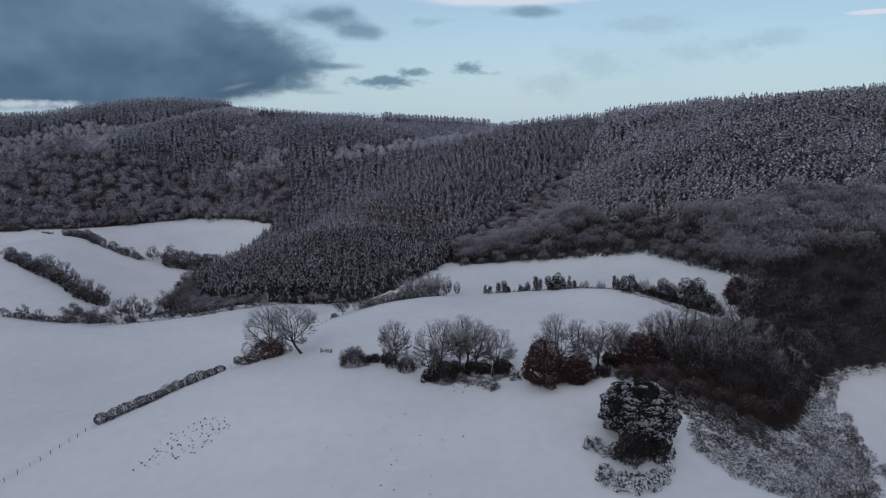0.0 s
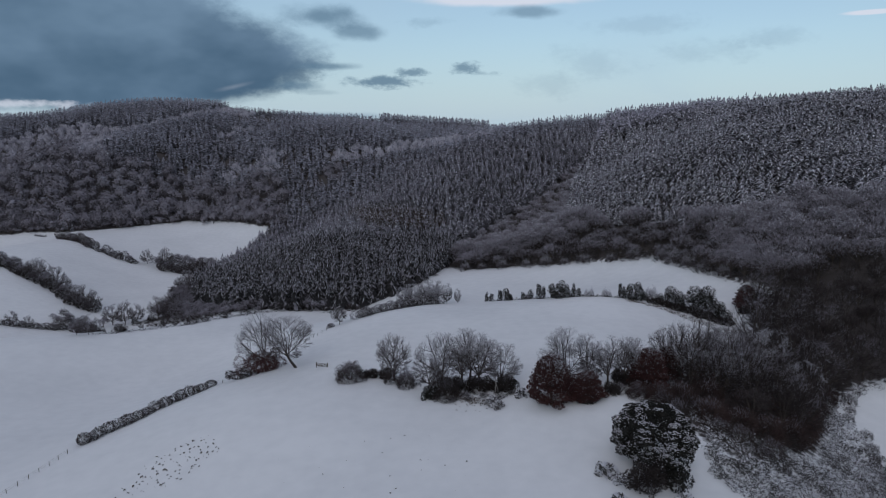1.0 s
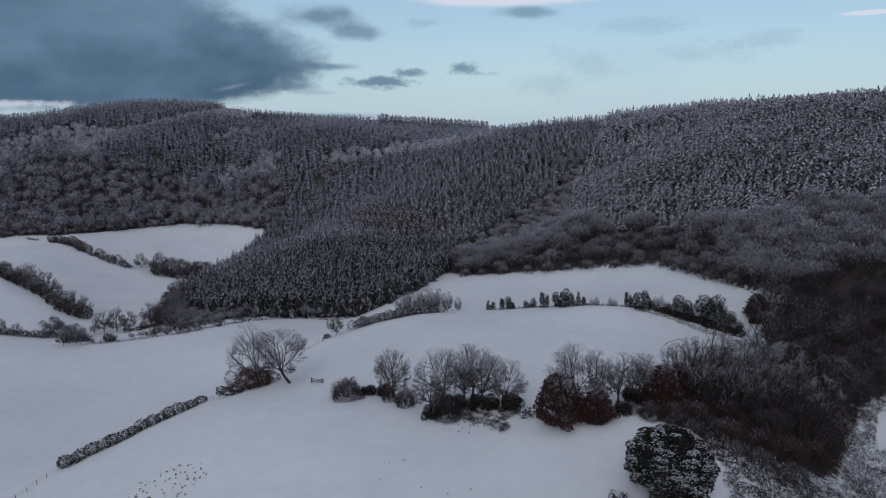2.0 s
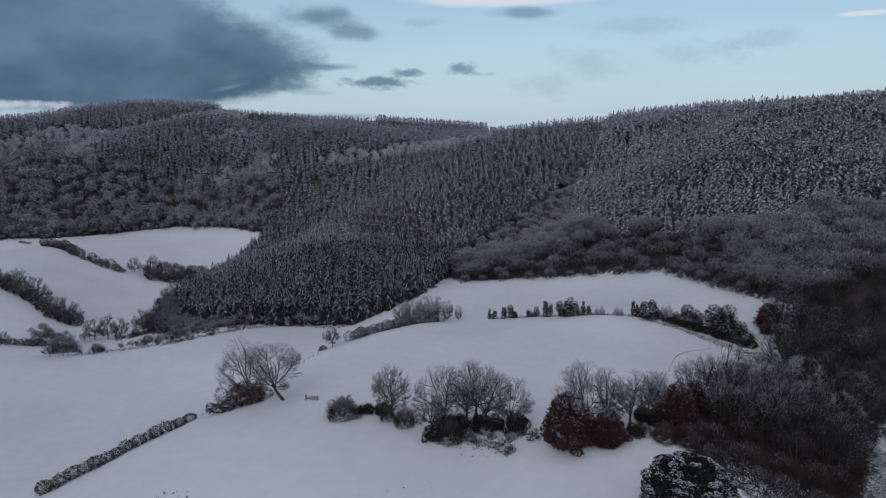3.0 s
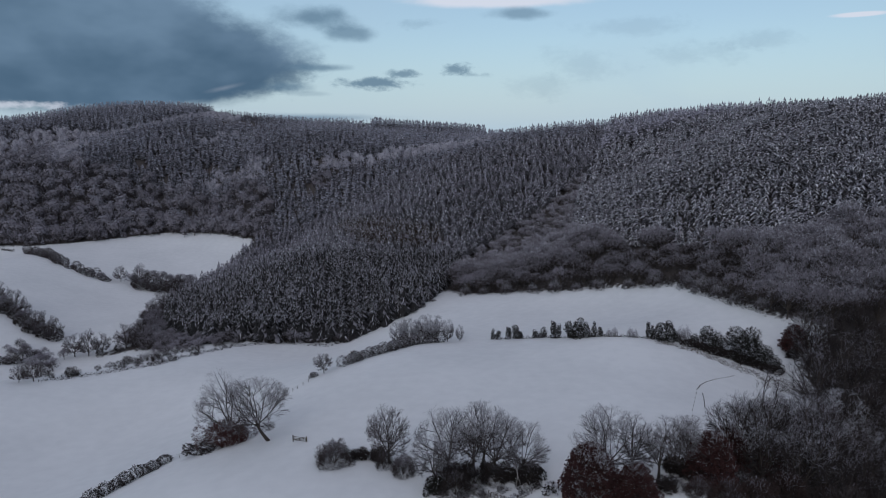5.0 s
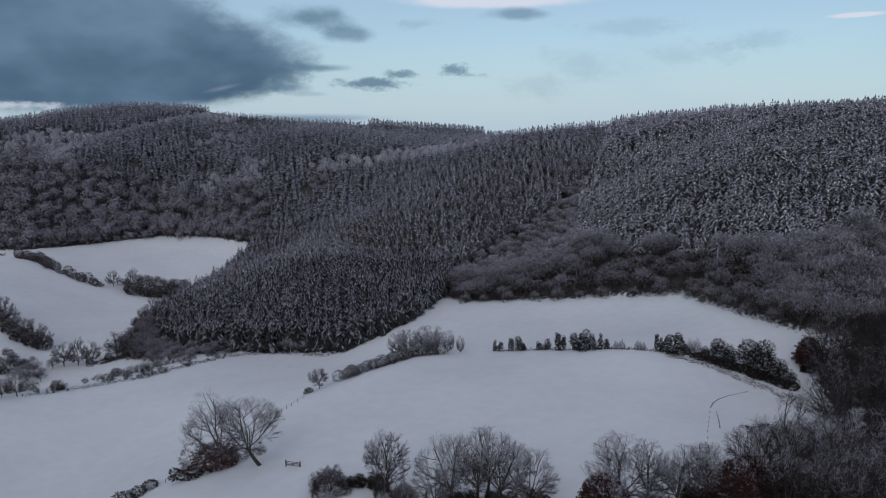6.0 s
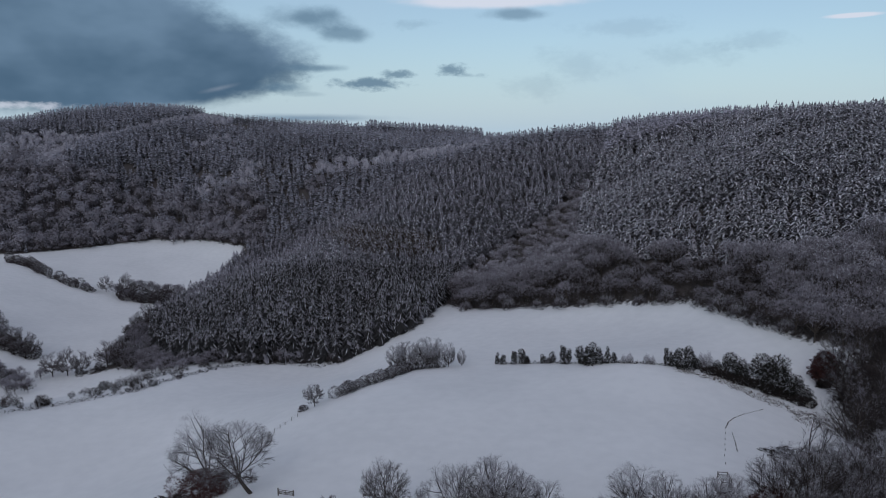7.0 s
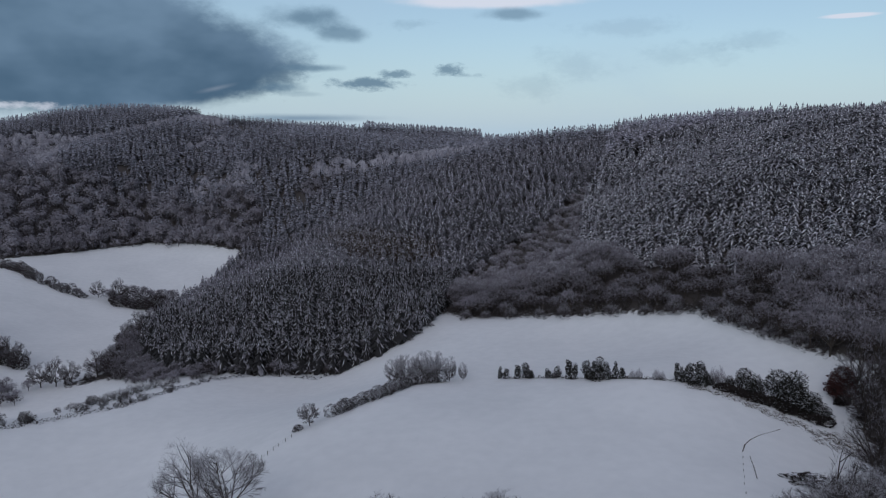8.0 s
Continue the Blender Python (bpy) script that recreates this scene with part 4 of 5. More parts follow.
# leafy russet beeches
def russet_shape(rng, radius, height, count):
    """A beech that keeps its leaves: a full skirt to the ground, and looser tiers above with snow lying along them."""
    skirt = [(0, 0, height * 0.26, radius * 0.9, radius * 0.9, height * 0.28), (0, 0.05 * radius, height * 0.5, radius * 0.8, radius * 0.8, height * 0.26), (-0.05 * radius, 0.1 * radius, height * 0.7, radius * 0.6, radius * 0.6, height * 0.22)]
    tiers = []
    for i in range(46):
        q = i / 45
        a, r = i * 2.4, radius * 0.92 * (1 - q ** 1.6) ** 0.6 * rng.uniform(0.78, 1.08)
        k = rng.uniform(0.16, 0.28)
        lobe = (r * math.cos(a), r * math.sin(a), height * (0.07 + 0.88 * q), radius * k, radius * k, height * rng.uniform(0.035, 0.07))
        (tiers if q > 0.42 else skirt).append(lobe)
    low = foliage(rng, skirt, int(count * 0.66), 0.31, 0.012, low=0.1, thin=0.36, cap=(0.3, 1.0))
    top = foliage(rng, tiers, int(count * 0.34), 0.26, 0.34, low=0.1, thin=0.3, cap=(0.1, 2.0))
    return np.concatenate((low[0], top[0])), np.concatenate((low[1], top[1] + len(low[0]))), np.concatenate((low[2], top[2]))


r1 = tree_thing("beech", 26, 166, bare_tree(rng, 13.0, 4.4, 0.2, 8, (6, 6, 9), 0.05, frost=0.8), "russet beech still in withered leaf, dusted with snow", "russet beeches",
                russet_shape(rng, 6.1, 12.2, 19000), [RUSSET, FROST])
again(r1, 34.5, 165.5, 0.68, 100).scale = (0.72, 0.72, 0.6)
again(r1, 50.5, 170.5, 0.85, 210)
again(r1, 57, 177, 0.72, 20)
for x, y, k in ((66, 176, 0.6), (115, 261, 0.75)):
    again(r1, x, y, k, 37 * x)

# shrubs under and between the trees
thicket = bush_shape(rng, 3.6, 4.6, 1500, 0.36, 0.35, thin=0.3)
dark = bush_shape(rng, 3.4, 4.4, 2600, 0.7, 0.04, 14, thin=0.09)
leafy = bush_shape(rng, 3.0, 4.4, 2000, 0.36, 0.08, 12, thin=0.3)
pale = bush_shape(rng, 3.0, 4.4, 1500, 0.34, 0.75, thin=0.16)
laden = bush_shape(rng, 2.0, 2.2, 1000, 0.22, 3.2, thin=0.4)
SHRUBS = "shrubs of the hedgerow"
t1 = bush_thing("thicket", -55.5, 207, bush_shape(rng, 6.0, 7.2, 8200, 0.36, 0.08, 14, thin=0.14), [RUSSET, FROST], "russet bramble thicket flecked with snow under an oak", "shrub", SHRUBS)
t1.scale = (1.25, 1.1, 1.08)
bush_thing("thicket", -61, 204, thicket, [BRAMBLE, CLUMP_SNOW], "dark bramble heap with snow on top", "shrub", SHRUBS).scale = (1.5, 1.1, 0.8)
def round_shrub(rng, height, spread, frost, count, length=0.5, width=0.034):
    """A dense uneven dome of fine twigs fanning up from the ground. Slots: 0 wood, 1 dark, 2 hoary, 3 rimed twigs."""
    V, F, S = [], [], []
    for k in range(9):
        a, t = 0.7 * k + rng.uniform(-0.2, 0.2), rng.uniform(0.2, 1.0)
        d = Vector((math.cos(a) * math.sin(t), math.sin(a) * math.sin(t), math.cos(t)))
        limb(V, F, S, [(0.15 * d.x, 0.15 * d.y, -0.3), (d.x * spread * 0.4, d.y * spread * 0.4, d.z * height * 0.4), (d.x * spread * 0.8, d.y * spread * 0.8, d.z * height * 0.8)], 0.10, 0.03, 0, 3)
    wave = rng.uniform(0, 6.28)
    for i in range(count):
        a, z = rng.uniform(0, 6.283), rng.uniform(-0.05, 1.0)
        q = math.sqrt(max(1 - z * z, 0.0))
        lump = 1 + 0.13 * math.sin(3 * a + wave) * math.sin(5 * z + wave) + 0.08 * math.sin(7 * a - 2 * wave + 4 * z)
        r = rng.uniform(0.4, 1.0) ** 0.5 * lump
        p = Vector((q * math.cos(a) * spread * r, q * math.sin(a) * spread * r, max(z, 0.02) * height * r))
        d = (Vector((p.x / spread, p.y / spread, p.z / height + 0.35)).normalized() + Vector((rng.uniform(-1, 1), rng.uniform(-1, 1), rng.uniform(-0.7, 0.9))) * 0.7).normalized()
        u = d.orthogonal().normalized()
        u.rotate(Matrix.Rotation(rng.uniform(0, 6.28), 3, d))
        s, w = length * rng.uniform(0.6, 1.4), width * rng.uniform(0.7, 1.4)
        k = len(V)
        V.extend((tuple(p - d * s * 0.5 - u * w), tuple(p - d * s * 0.5 + u * w), tuple(p + d * s * 0.5)))
        F.append((k, k + 1, k + 2))
        top = 0.75 * z + 0.25 * r + rng.uniform(-0.25, 0.25)
        S.append(3 if top > 1.15 - 0.6 * frost else 2 if top > 0.8 - 0.6 * frost else 1)
    return np.array(V), np.array(F), np.array(S)


domes = [round_shrub(rng, 6.2, 3.9, f, 5200, 0.62, w) for f, w in ((0.35, 0.05), (0.15, 0.036), (0.55, 0.045))]
bush_thing("shrub", -25.6, 187, domes[0], [BARK, TWIG, TWIG, HOAR], "rounded frosted shrub beside the gateway", "shrub", SHRUBS).scale = (1.12, 1.05, 0.84)
bush_thing("shrub", -10.2, 182, domes[2], [BARK, TWIG, TWIG, HOAR], "frosted grey shrub below a bare tree", "shrub", SHRUBS).scale = (0.72, 0.72, 0.78)
bush_thing("bramble", -14.5, 185, domes[1], [BARK, BRAMBLE, TWIG, HOAR], "brown bramble round the foot of a bare tree", "shrub", SHRUBS).scale = (0.55, 0.55, 0.62)
for x, y, kx, kz in ((0.6, 173.5, 0.95, 0.85), (4.5, 177, 0.9, 0.62), (9, 177, 0.8, 0.6), (15.5, 174.5, 0.8, 0.8), (-1.5, 177, 0.7, 0.95)):
    bush_thing("bramble", x, y, domes[1], [BARK, BRAMBLE, BRAMBLE, HOAR], "dark bramble mound at the foot of bare trees", "shrub", SHRUBS).matrix_basis @= Matrix.Rotation(1.7 * x, 4, "Z") @ Matrix.Diagonal((kx, kx * 0.9, kz, 1))
bush_thing("bramble", -20, 189, dark, [BRAMBLE, CLUMP_SNOW], "low dark bramble with patches of snow", "shrub", SHRUBS).scale = (0.85, 0.7, 0.6)
bush_thing("bramble", -16, 188, dark, [BRAMBLE, CLUMP_SNOW], "low dark bramble with patches of snow", "shrub", SHRUBS).scale = (0.7, 0.7, 0.8)
for x, y, k, m in ((-3.8, 175, 0.8, HOLLY), (2.5, 179.5, 0.85, BRAMBLE), (7.5, 181, 0.6, BRAMBLE), (11.5, 178, 0.75, BRAMBLE),
                   (15.5, 176, 1.0, HOLLY), (41, 168, 0.7, BRAMBLE), (47, 171, 0.9, BRAMBLE), (44, 174, 0.8, BRAMBLE), (34, 164, 0.8, BRAMBLE)):
    ob = bush_thing("undergrowth", x, y, leafy if m is HOLLY else dark, [m, CLUMP_SNOW], "dark undergrowth at the foot of bare trees", "shrub", SHRUBS)
    ob.matrix_basis = ob.matrix_basis @ pose(0, 0, 0, 0, 0, 137 * x) @ Matrix.Diagonal((k * 1.25, k, k, 1))
bush_thing("shrub", 12, 167, pale, [TWIG, FROST], "pale frosted shrub standing in the snow", "shrub", SHRUBS).scale = (0.95, 0.95, 0.75)
bush_thing("shrub", 5, 173, pale, [TWIG, FROST], "pale frosted shrub standing in the snow", "shrub", SHRUBS).scale = (0.6, 0.6, 0.6)
low_twigs = bush_shape(rng, 2.2, 1.8, 700, 0.42, 0.5, 9, thin=0.07)
for x, y, k in ((-2, 173.5, 0.8), (2, 172, 1.1), (6.5, 171.5, 0.9), (10, 173, 1.0), (14, 171, 0.9), (17, 173, 0.8), (4, 175, 1.0)):
    bush_thing("sapling_clump", x, y, low_twigs, [TWIG, FROST], "thin frosted saplings rising from the snow", "shrub", SHRUBS).scale = (k * 0.8, k * 0.7, k * 0.8)
bush_thing("shrub", 19.5, 171, laden, [BRAMBLE, CLUMP_SNOW], "low shrub laden with snow", "shrub", SHRUBS).scale = (1.3, 1.2, 1.3)

# brown brambles along the foot of the dingle
for x, y, k, kz in ((47, 166, 0.8, 0.6), (52, 165, 0.9, 0.7), (57, 164, 1.0, 0.9), (62, 159, 1.1, 0.9), (68, 158, 1.2, 0.9), (75, 158, 1.2, 1.0), (82, 161, 1.2, 1.0), (87, 167, 1.2, 1.0), (92, 174, 1.2, 1.0),
                    (97, 181, 1.1, 0.9), (103, 189, 1.1, 0.9), (110, 196, 1.0, 0.9), (64, 167, 1.2, 1.0), (73, 167, 1.2, 1.0), (81, 172, 1.2, 1.0), (90, 182, 1.2, 1.0)):
    bush_thing("bramble", x, y, domes[1], [BARK, BROWN_STEM, BROWN_STEM, HOAR], "tall brown bramble below the trees of a dingle", "shrub", "brambles of the dingle").matrix_basis @= Matrix.Rotation(1.3 * x, 4, "Z") @ Matrix.Diagonal((k, k, kz, 1))

# the holly and the gorse round its foot
def tiered_crown(rng, radius, height, base, pads, leaves):
    """A broad evergreen crown: flattish pads of leaves in uneven tiers, many with snow lying along their tops.
    Slots: 0 leaf, 1 snow."""
    lobes, V, F, S = [(0, 0, base + (height - base) * 0.42, radius * 0.72, radius * 0.72, (height - base) * 0.42)], [], [], []
    for i in range(pads):
        q = (i + rng.random()) / pads
        a, up = i * 2.4 + rng.uniform(-0.3, 0.3), 1 - 1.45 * q
        r = radius * 0.9 * math.sqrt(max(1 - abs(up) ** 2.2, 0.05)) * rng.uniform(0.86, 1.1)
        k = rng.uniform(0.13, 0.24) * radius
        lobes.append((r * math.cos(a), r * math.sin(a), base + (height - base) * (0.45 + 0.5 * up * rng.uniform(0.92, 1.08)), k, k, k * rng.uniform(0.42, 0.62)))
    V, F, S = (list(x) for x in foliage(rng, lobes, leaves, 0.27, 0.0, low=0.4, thin=0.5))
    for x, y, z, rx, ry, rz in lobes[1:]:
        if z < base + (height - base) * 0.2 or rng.random() < (0.6 if z > base + (height - base) * 0.85 else 0.15):
            continue
        out = math.atan2(y, x)
        for _ in range(int(34 * rx * rng.uniform(0.3, 1.4))):
            g, r = out + rng.uniform(-1.7, 1.7), rng.uniform(0.25, 1.06)
            p = Vector((x + rx * r * math.cos(g), y + ry * r * math.sin(g), z + rz * math.sqrt(max(1.12 - r * r, 0.1)) + rng.uniform(-0.05, 0.12)))
            s, t = rng.uniform(0.07, 0.2), rng.uniform(0, 6.28)
            i = len(V)
            n = 5
            V.append((p.x, p.y, p.z + 0.10))
            for e in range(n):
                w = s * rng.uniform(0.6, 1.3)
                V.append((p.x + w * math.cos(t + 6.283 * e / n), p.y + w * math.sin(t + 6.283 * e / n), p.z - 0.35 * w * rng.uniform(0.2, 1.4)))
            for e in range(n):
                F.append((i, i + 1 + e, i + 1 + (e + 1) % n))
                S.append(1)
    return np.array(V), np.array(F), np.array(S)


holly = empty("holly", 42.6, 140, "broad dark holly with tufts of snow on its boughs", "tree")
W = ([], [], [])
limb(*W, [(0, 0, -0.5), (0.1, 0, 3), (0, 0.1, 7)], 0.45, 0.2, 0, 6)
part("trunk", tuple(np.array(x) for x in W), [BARK], holly)
part("crown", tiered_crown(rng, 7.7, 12.8, -0.6, 130, 27000), [HOLLY, FROST], holly, "glossy evergreen leaves with clumps of snow")
bush_thing("thicket", 38.6, 130.5, bush_shape(rng, 4.9, 7.2, 7000, 0.34, 0.04, 16, thin=0.18), [BRAMBLE, FROST], "dark brown bramble thicket at the foot of a holly")
bush_thing("thicket", 44.2, 134, bush_shape(rng, 5.0, 5.6, 4200, 0.36, 0.02, 12, thin=0.3), [HOLLY, FROST], "dark low evergreen growth under a holly")
for x, y, k in ((32.5, 136, 1.15), (34, 133, 0.8), (31.5, 138, 0.6), (32.6, 127, 0.9), (32.3, 123.5, 1.1), (34, 121, 1.2), (37, 120.5, 1.25), (40.3, 122, 1.2), (43, 124.5, 1.1), (45, 127.5, 0.9), (35.5, 124, 1.0), (39, 124.5, 0.9)):
    bush_thing("gorse_bush", x, y, laden, [GORSE, CLUMP_SNOW], "gorse bush laden with snow", "shrub", "gorse round the holly").matrix_basis @= Matrix.Rotation(2.3 * x, 4, "Z") @ Matrix.Diagonal((k * 1.25, k * 1.25, k * 1.3, 1))

# grey leafless shrubs between the dingle and the holly
grey_dome = round_shrub(rng, 4.4, 3.0, 0.45, 1500)
for x, y, k in ((60, 160, 1.0), (62, 154, 0.85), (66, 152, 1.0), (69, 147, 0.8), (58, 163, 0.9), (54, 159, 0.9), (72, 150, 1.0), (43, 168, 0.6), (46.5, 165.5, 0.8), (51, 167, 0.8), (55, 169, 0.9), (52, 163, 0.8),
                (109, 154, 0.7), (110, 158, 0.5), (106, 163, 0.5), (104, 158, 0.6), (109, 170, 0.5), (112, 176, 0.6), (114, 182, 0.6), (113, 189, 0.6), (116, 193, 0.5), (118, 197, 0.7)):
    bush_thing("leafless_shrub", x, y, grey_dome, [BARK, BRAMBLE, TWIG, HOAR], "grey leafless shrub at the head of a gorse bank", "shrub", "leafless shrubs").scale = (k * 1.2, k * 1.2, k)

# the gorse bank
tufts = [bush_shape(rng, 1.4, 1.5, 100, 0.25, k, lobes=4, thin=0.24) for k in (2.4, 1.9, 1.5, 1.1, 0.7, 0.3)]
wood("gorse_bank", "steep bank of gorse and bracken laden with snow", "gorse", 21, [GORSE_BANK], 1.3, tufts, [GORSE, CLUMP_SNOW], (0.45, 1.5), sink=0.2)
wood("bank_shrubs", "grey leafless shrubs over the gorse bank", "shrub", 22, [GORSE_BANK], 8.0, [twiggy(rng, 4, 2.4, 0.5, 130) for _ in range(4)], DARK, (0.4, 0.9))

# hedges
rngh = random.Random(23)
hedge_thing("clipped_hedge", [(-91, 168), (-85.5, 177), (-80, 187), (-75, 197), (-69.5, 206)], 3.3, 2.4, 430, 0.19, 0.2, [BRAMBLE, CLUMP_SNOW], "low clipped hedge capped with snow across a field", rngh, 0.3)
hedge_thing("hedge", [(-33.5, 258), (-27, 265), (-20, 274), (-15, 284), (-11, 291.5), (-5, 292), (0, 292.3)], 3.8, 3.2, 420, 0.23, 0.9, [BRAMBLE, FROST], "thick frosted hedge between two fields", rngh)
hedge_thing("far_hedge", [(-342, 612), (-315, 588), (-291, 565), (-265, 556), (-248, 553)], 6.5, 5.2, 190, 0.42, 0.4, [TWIG, FROST], "straggling frosted hedge between far fields", rngh, 0.7)
hedge_thing("far_hedge", [(-228, 558), (-215, 551), (-200, 549), (-190, 552)], 12, 9.0, 360, 0.5, 0.3, [TWIG, FROST], "tall frosted hedge between far fields", rngh, 0.4)
hedge_thing("field_hedge", [(-300, 462), (-276, 447), (-258, 437), (-241, 428), (-224, 411), (-206, 405)], 8.0, 5.0, 200, 0.45, 0.2, [BRAMBLE, FROST], "overgrown frosted hedge sloping to the valley", rngh, 0.5)
hedge_thing("valley_hedge", [(-236, 358), (-217, 365), (-205, 373)], 4, 3.0, 110, 0.4, 0.4, [BRAMBLE, FROST], "low hedge along the valley floor", rngh)
hedge_thing("field_edge", [(-142, 278), (-127, 291), (-112, 304), (-104, 328), (-95, 345), (-82, 352), (-64, 352), (-50, 346)], 3.0, 0.8, 22, 0.34, 0.6, [BRAMBLE, CLUMP_SNOW], "straggling growth along the edge of a field", rngh, 0.6)
hedge_thing("headland_hedge", [(18, 292), (30, 287), (45, 276), (60, 270), (74, 267)], 1.0, 0.7, 26, 0.28, 0.6, [BRAMBLE, CLUMP_SNOW], "thin low hedge bottom along a headland", rngh, 0.5)
hedge_thing("bramble_bank", [(80, 265), (86, 261.5), (92, 257), (98, 252), (103, 247.5)], 4.0, 1.9, 170, 0.4, 0.03, [BRAMBLE, FROST], "dark bramble bank at the foot of hollies", rngh, 0.4)
hedge_thing("stub_hedge", [(-374, 630), (-360, 624)], 1.6, 1.6, 30, 0.4, 0.1, [BRAMBLE, CLUMP_SNOW], "short dark stub of hedge on a far field", rngh)

# shrubs of the headland row
rngr = random.Random(31)
def evergreen_shape(rng, radius, height, count, snow):
    """An uneven evergreen shrub with ragged sprays and gaps."""
    lobes = []
    for i in range(9):
        q, a = (i + rng.random()) / 9, rng.uniform(0, 6.28)
        r = radius * rng.uniform(0.1, 0.6) * (1.1 - 0.7 * q)
        k = rng.uniform(0.4, 0.65) * (1.1 - 0.45 * q)
        lobes.append((r * math.cos(a), r * math.sin(a), height * (0.1 + 0.76 * q), radius * k, radius * k, radius * k * 1.1))
    return foliage(rng, lobes, count, 0.34, snow * 0.8, low=0.1, thin=0.22, cap=(0.2, 1.6))


evergreens = [evergreen_shape(rngr, 1.5, 6.0, 900, 0.16) for _ in range(3)] + [evergreen_shape(rngr, 2.5, 6.5, 1700, 0.18) for _ in range(3)]
ROWSHRUBS = "shrubs along the headland"
for x, y, w, wide, tall in ((18.6, 292, 0, 0.6, 0.8), (20.4, 291.5, 1, 0.8, 0.7), (24.2, 289.5, 2, 0.9, 0.95), (26.4, 288.5, 3, 0.85, 0.95), (28.2, 287.5, 1, 0.6, 0.6), (33, 285, 4, 0.5, 0.55), (36, 283, 5, 0.6, 0.7),
                            (39.2, 280, 2, 1.0, 1.25), (40.6, 279, 1, 0.8, 1.05), (44, 276.5, 3, 0.95, 1.05), (47, 275, 4, 1.15, 1.15), (48.8, 274.2, 5, 0.8, 0.9), (52, 273, 0, 0.7, 1.05), (53.7, 272.4, 2, 0.7, 0.7),
                            (69, 268.2, 1, 0.8, 1.2), (70.6, 268, 0, 0.6, 0.9), (73.2, 267.6, 3, 1.0, 1.05), (75.6, 267.2, 5, 1.0, 1.15)):
    bush_thing("evergreen_shrub", x, y, evergreens[w], [HOLLY, CLUMP_SNOW], "dark evergreen shrub on a snowy headland", "shrub", ROWSHRUBS).matrix_basis @= Matrix.Rotation(2.1 * x, 4, "Z") @ Matrix.Rotation(rngr.uniform(-0.1, 0.1), 4, "X") @ Matrix.Diagonal((wide * rngr.uniform(1.1, 1.7), wide * 1.2, tall * 0.95, 1))
for x, y, k in ((35, 283.5, 0.5), (50.5, 273.8, 0.45), (56.5, 271.5, 0.5), (58.3, 271, 0.6), (63.2, 269.5, 0.6), (64.8, 269, 0.5), (79.5, 267, 0.9), (81.3, 266.6, 1.0)):
    bush_thing("thorn_shrub", x, y, grey_dome, [BARK, TWIG, HOAR, RIME], "thin grey leafless shrub on a snowy headland", "shrub", ROWSHRUBS).matrix_basis @= Matrix.Rotation(1.9 * x, 4, "Z") @ Matrix.Diagonal((k * 0.8, k * 0.7, k * 1.35, 1))
big = [evergreen_shape(rngr, 4.6, 8.2, 4200, 0.3) for _ in range(3)]
for x, y, k, w in ((77.5, 267, 0.5, 0), (83.5, 265.5, 0.6, 2), (86.5, 263.5, 1.0, 0), (89.5, 261.5, 0.85, 2), (94, 258.5, 1.25, 1), (97.5, 255.5, 1.4, 2), (101, 252, 0.95, 0), (104, 249, 0.6, 1)):
    bush_thing("holly_bush", x, y, big[w], [HOLLY, CLUMP_SNOW], "dark holly bush hung with snow at a field corner", "shrub", ROWSHRUBS).matrix_basis @= Matrix.Rotation(2.1 * x, 4, "Z") @ Matrix.Diagonal((k * rngr.uniform(0.85, 1.2), k * rngr.uniform(0.85, 1.2), k * rngr.uniform(0.8, 1.1), 1))

# snowy shrubs along the edge of the beeches
for x, y, k in ((13, 391, 1.0), (22, 386, 0.8), (33, 379, 1.1), (45, 372, 0.9), (55, 366, 1.2), (64, 361, 0.8), (73, 356, 1.1), (85, 347, 0.9), (94, 340, 1.2), (104, 327, 1.2), (107, 318, 1.5), (110, 309, 1.3), (113, 300, 1.0), (118, 290, 1.2)):
    bush_thing("wood_edge_shrub", x, y, grey_dome, [BARK, BRAMBLE, HOAR, FROST], "brown shrub flecked with snow at the edge of a beech wood", "shrub", "shrubs of the wood edge").matrix_basis @= Matrix.Rotation(2.7 * x, 4, "Z") @ Matrix.Diagonal((k * 1.3, k * 1.1, k * 1.1, 1))

# grey shrubs at the foot of the plantation
for x, y, k, kz in ((-131, 306, 0.8, 0.5), (-126, 312, 1.0, 0.7), (-122, 314, 1.0, 0.8), (-119, 317, 1.1, 0.9), (-117.5, 323, 1.1, 0.9), (-117, 330, 1.0, 0.8), (-114, 336, 1.0, 0.8), (-109, 343, 0.9, 0.7), (-102, 349, 0.9, 0.7), (-94, 353, 0.8, 0.7), (-87, 355, 0.9, 0.7),
                    (-80, 356, 0.9, 0.8), (-76.5, 357, 1.1, 1.0), (-73, 357.5, 1.3, 1.15), (-69.5, 357.5, 1.4, 1.3), (-66, 357, 1.1, 1.0), (-62.5, 355, 1.0, 0.7), (-59, 353.5, 0.9, 0.6), (-55, 352, 0.8, 0.5), (-46.5, 349.5, 1.1, 1.1), (-43, 347, 0.6, 0.6), (-13, 367.5, 0.6, 0.3), (-9, 374.5, 0.7, 0.3), (-4, 385, 0.7, 0.3)):
    bush_thing("foot_shrub", x, y, grey_dome, [BARK, BRAMBLE, TWIG, HOAR], "grey leafless shrub at the foot of tall spruces", "shrub", "shrubs below the plantation").matrix_basis @= Matrix.Rotation(2.2 * x, 4, "Z") @ Matrix.Diagonal((k * 1.1, k, kz, 1))

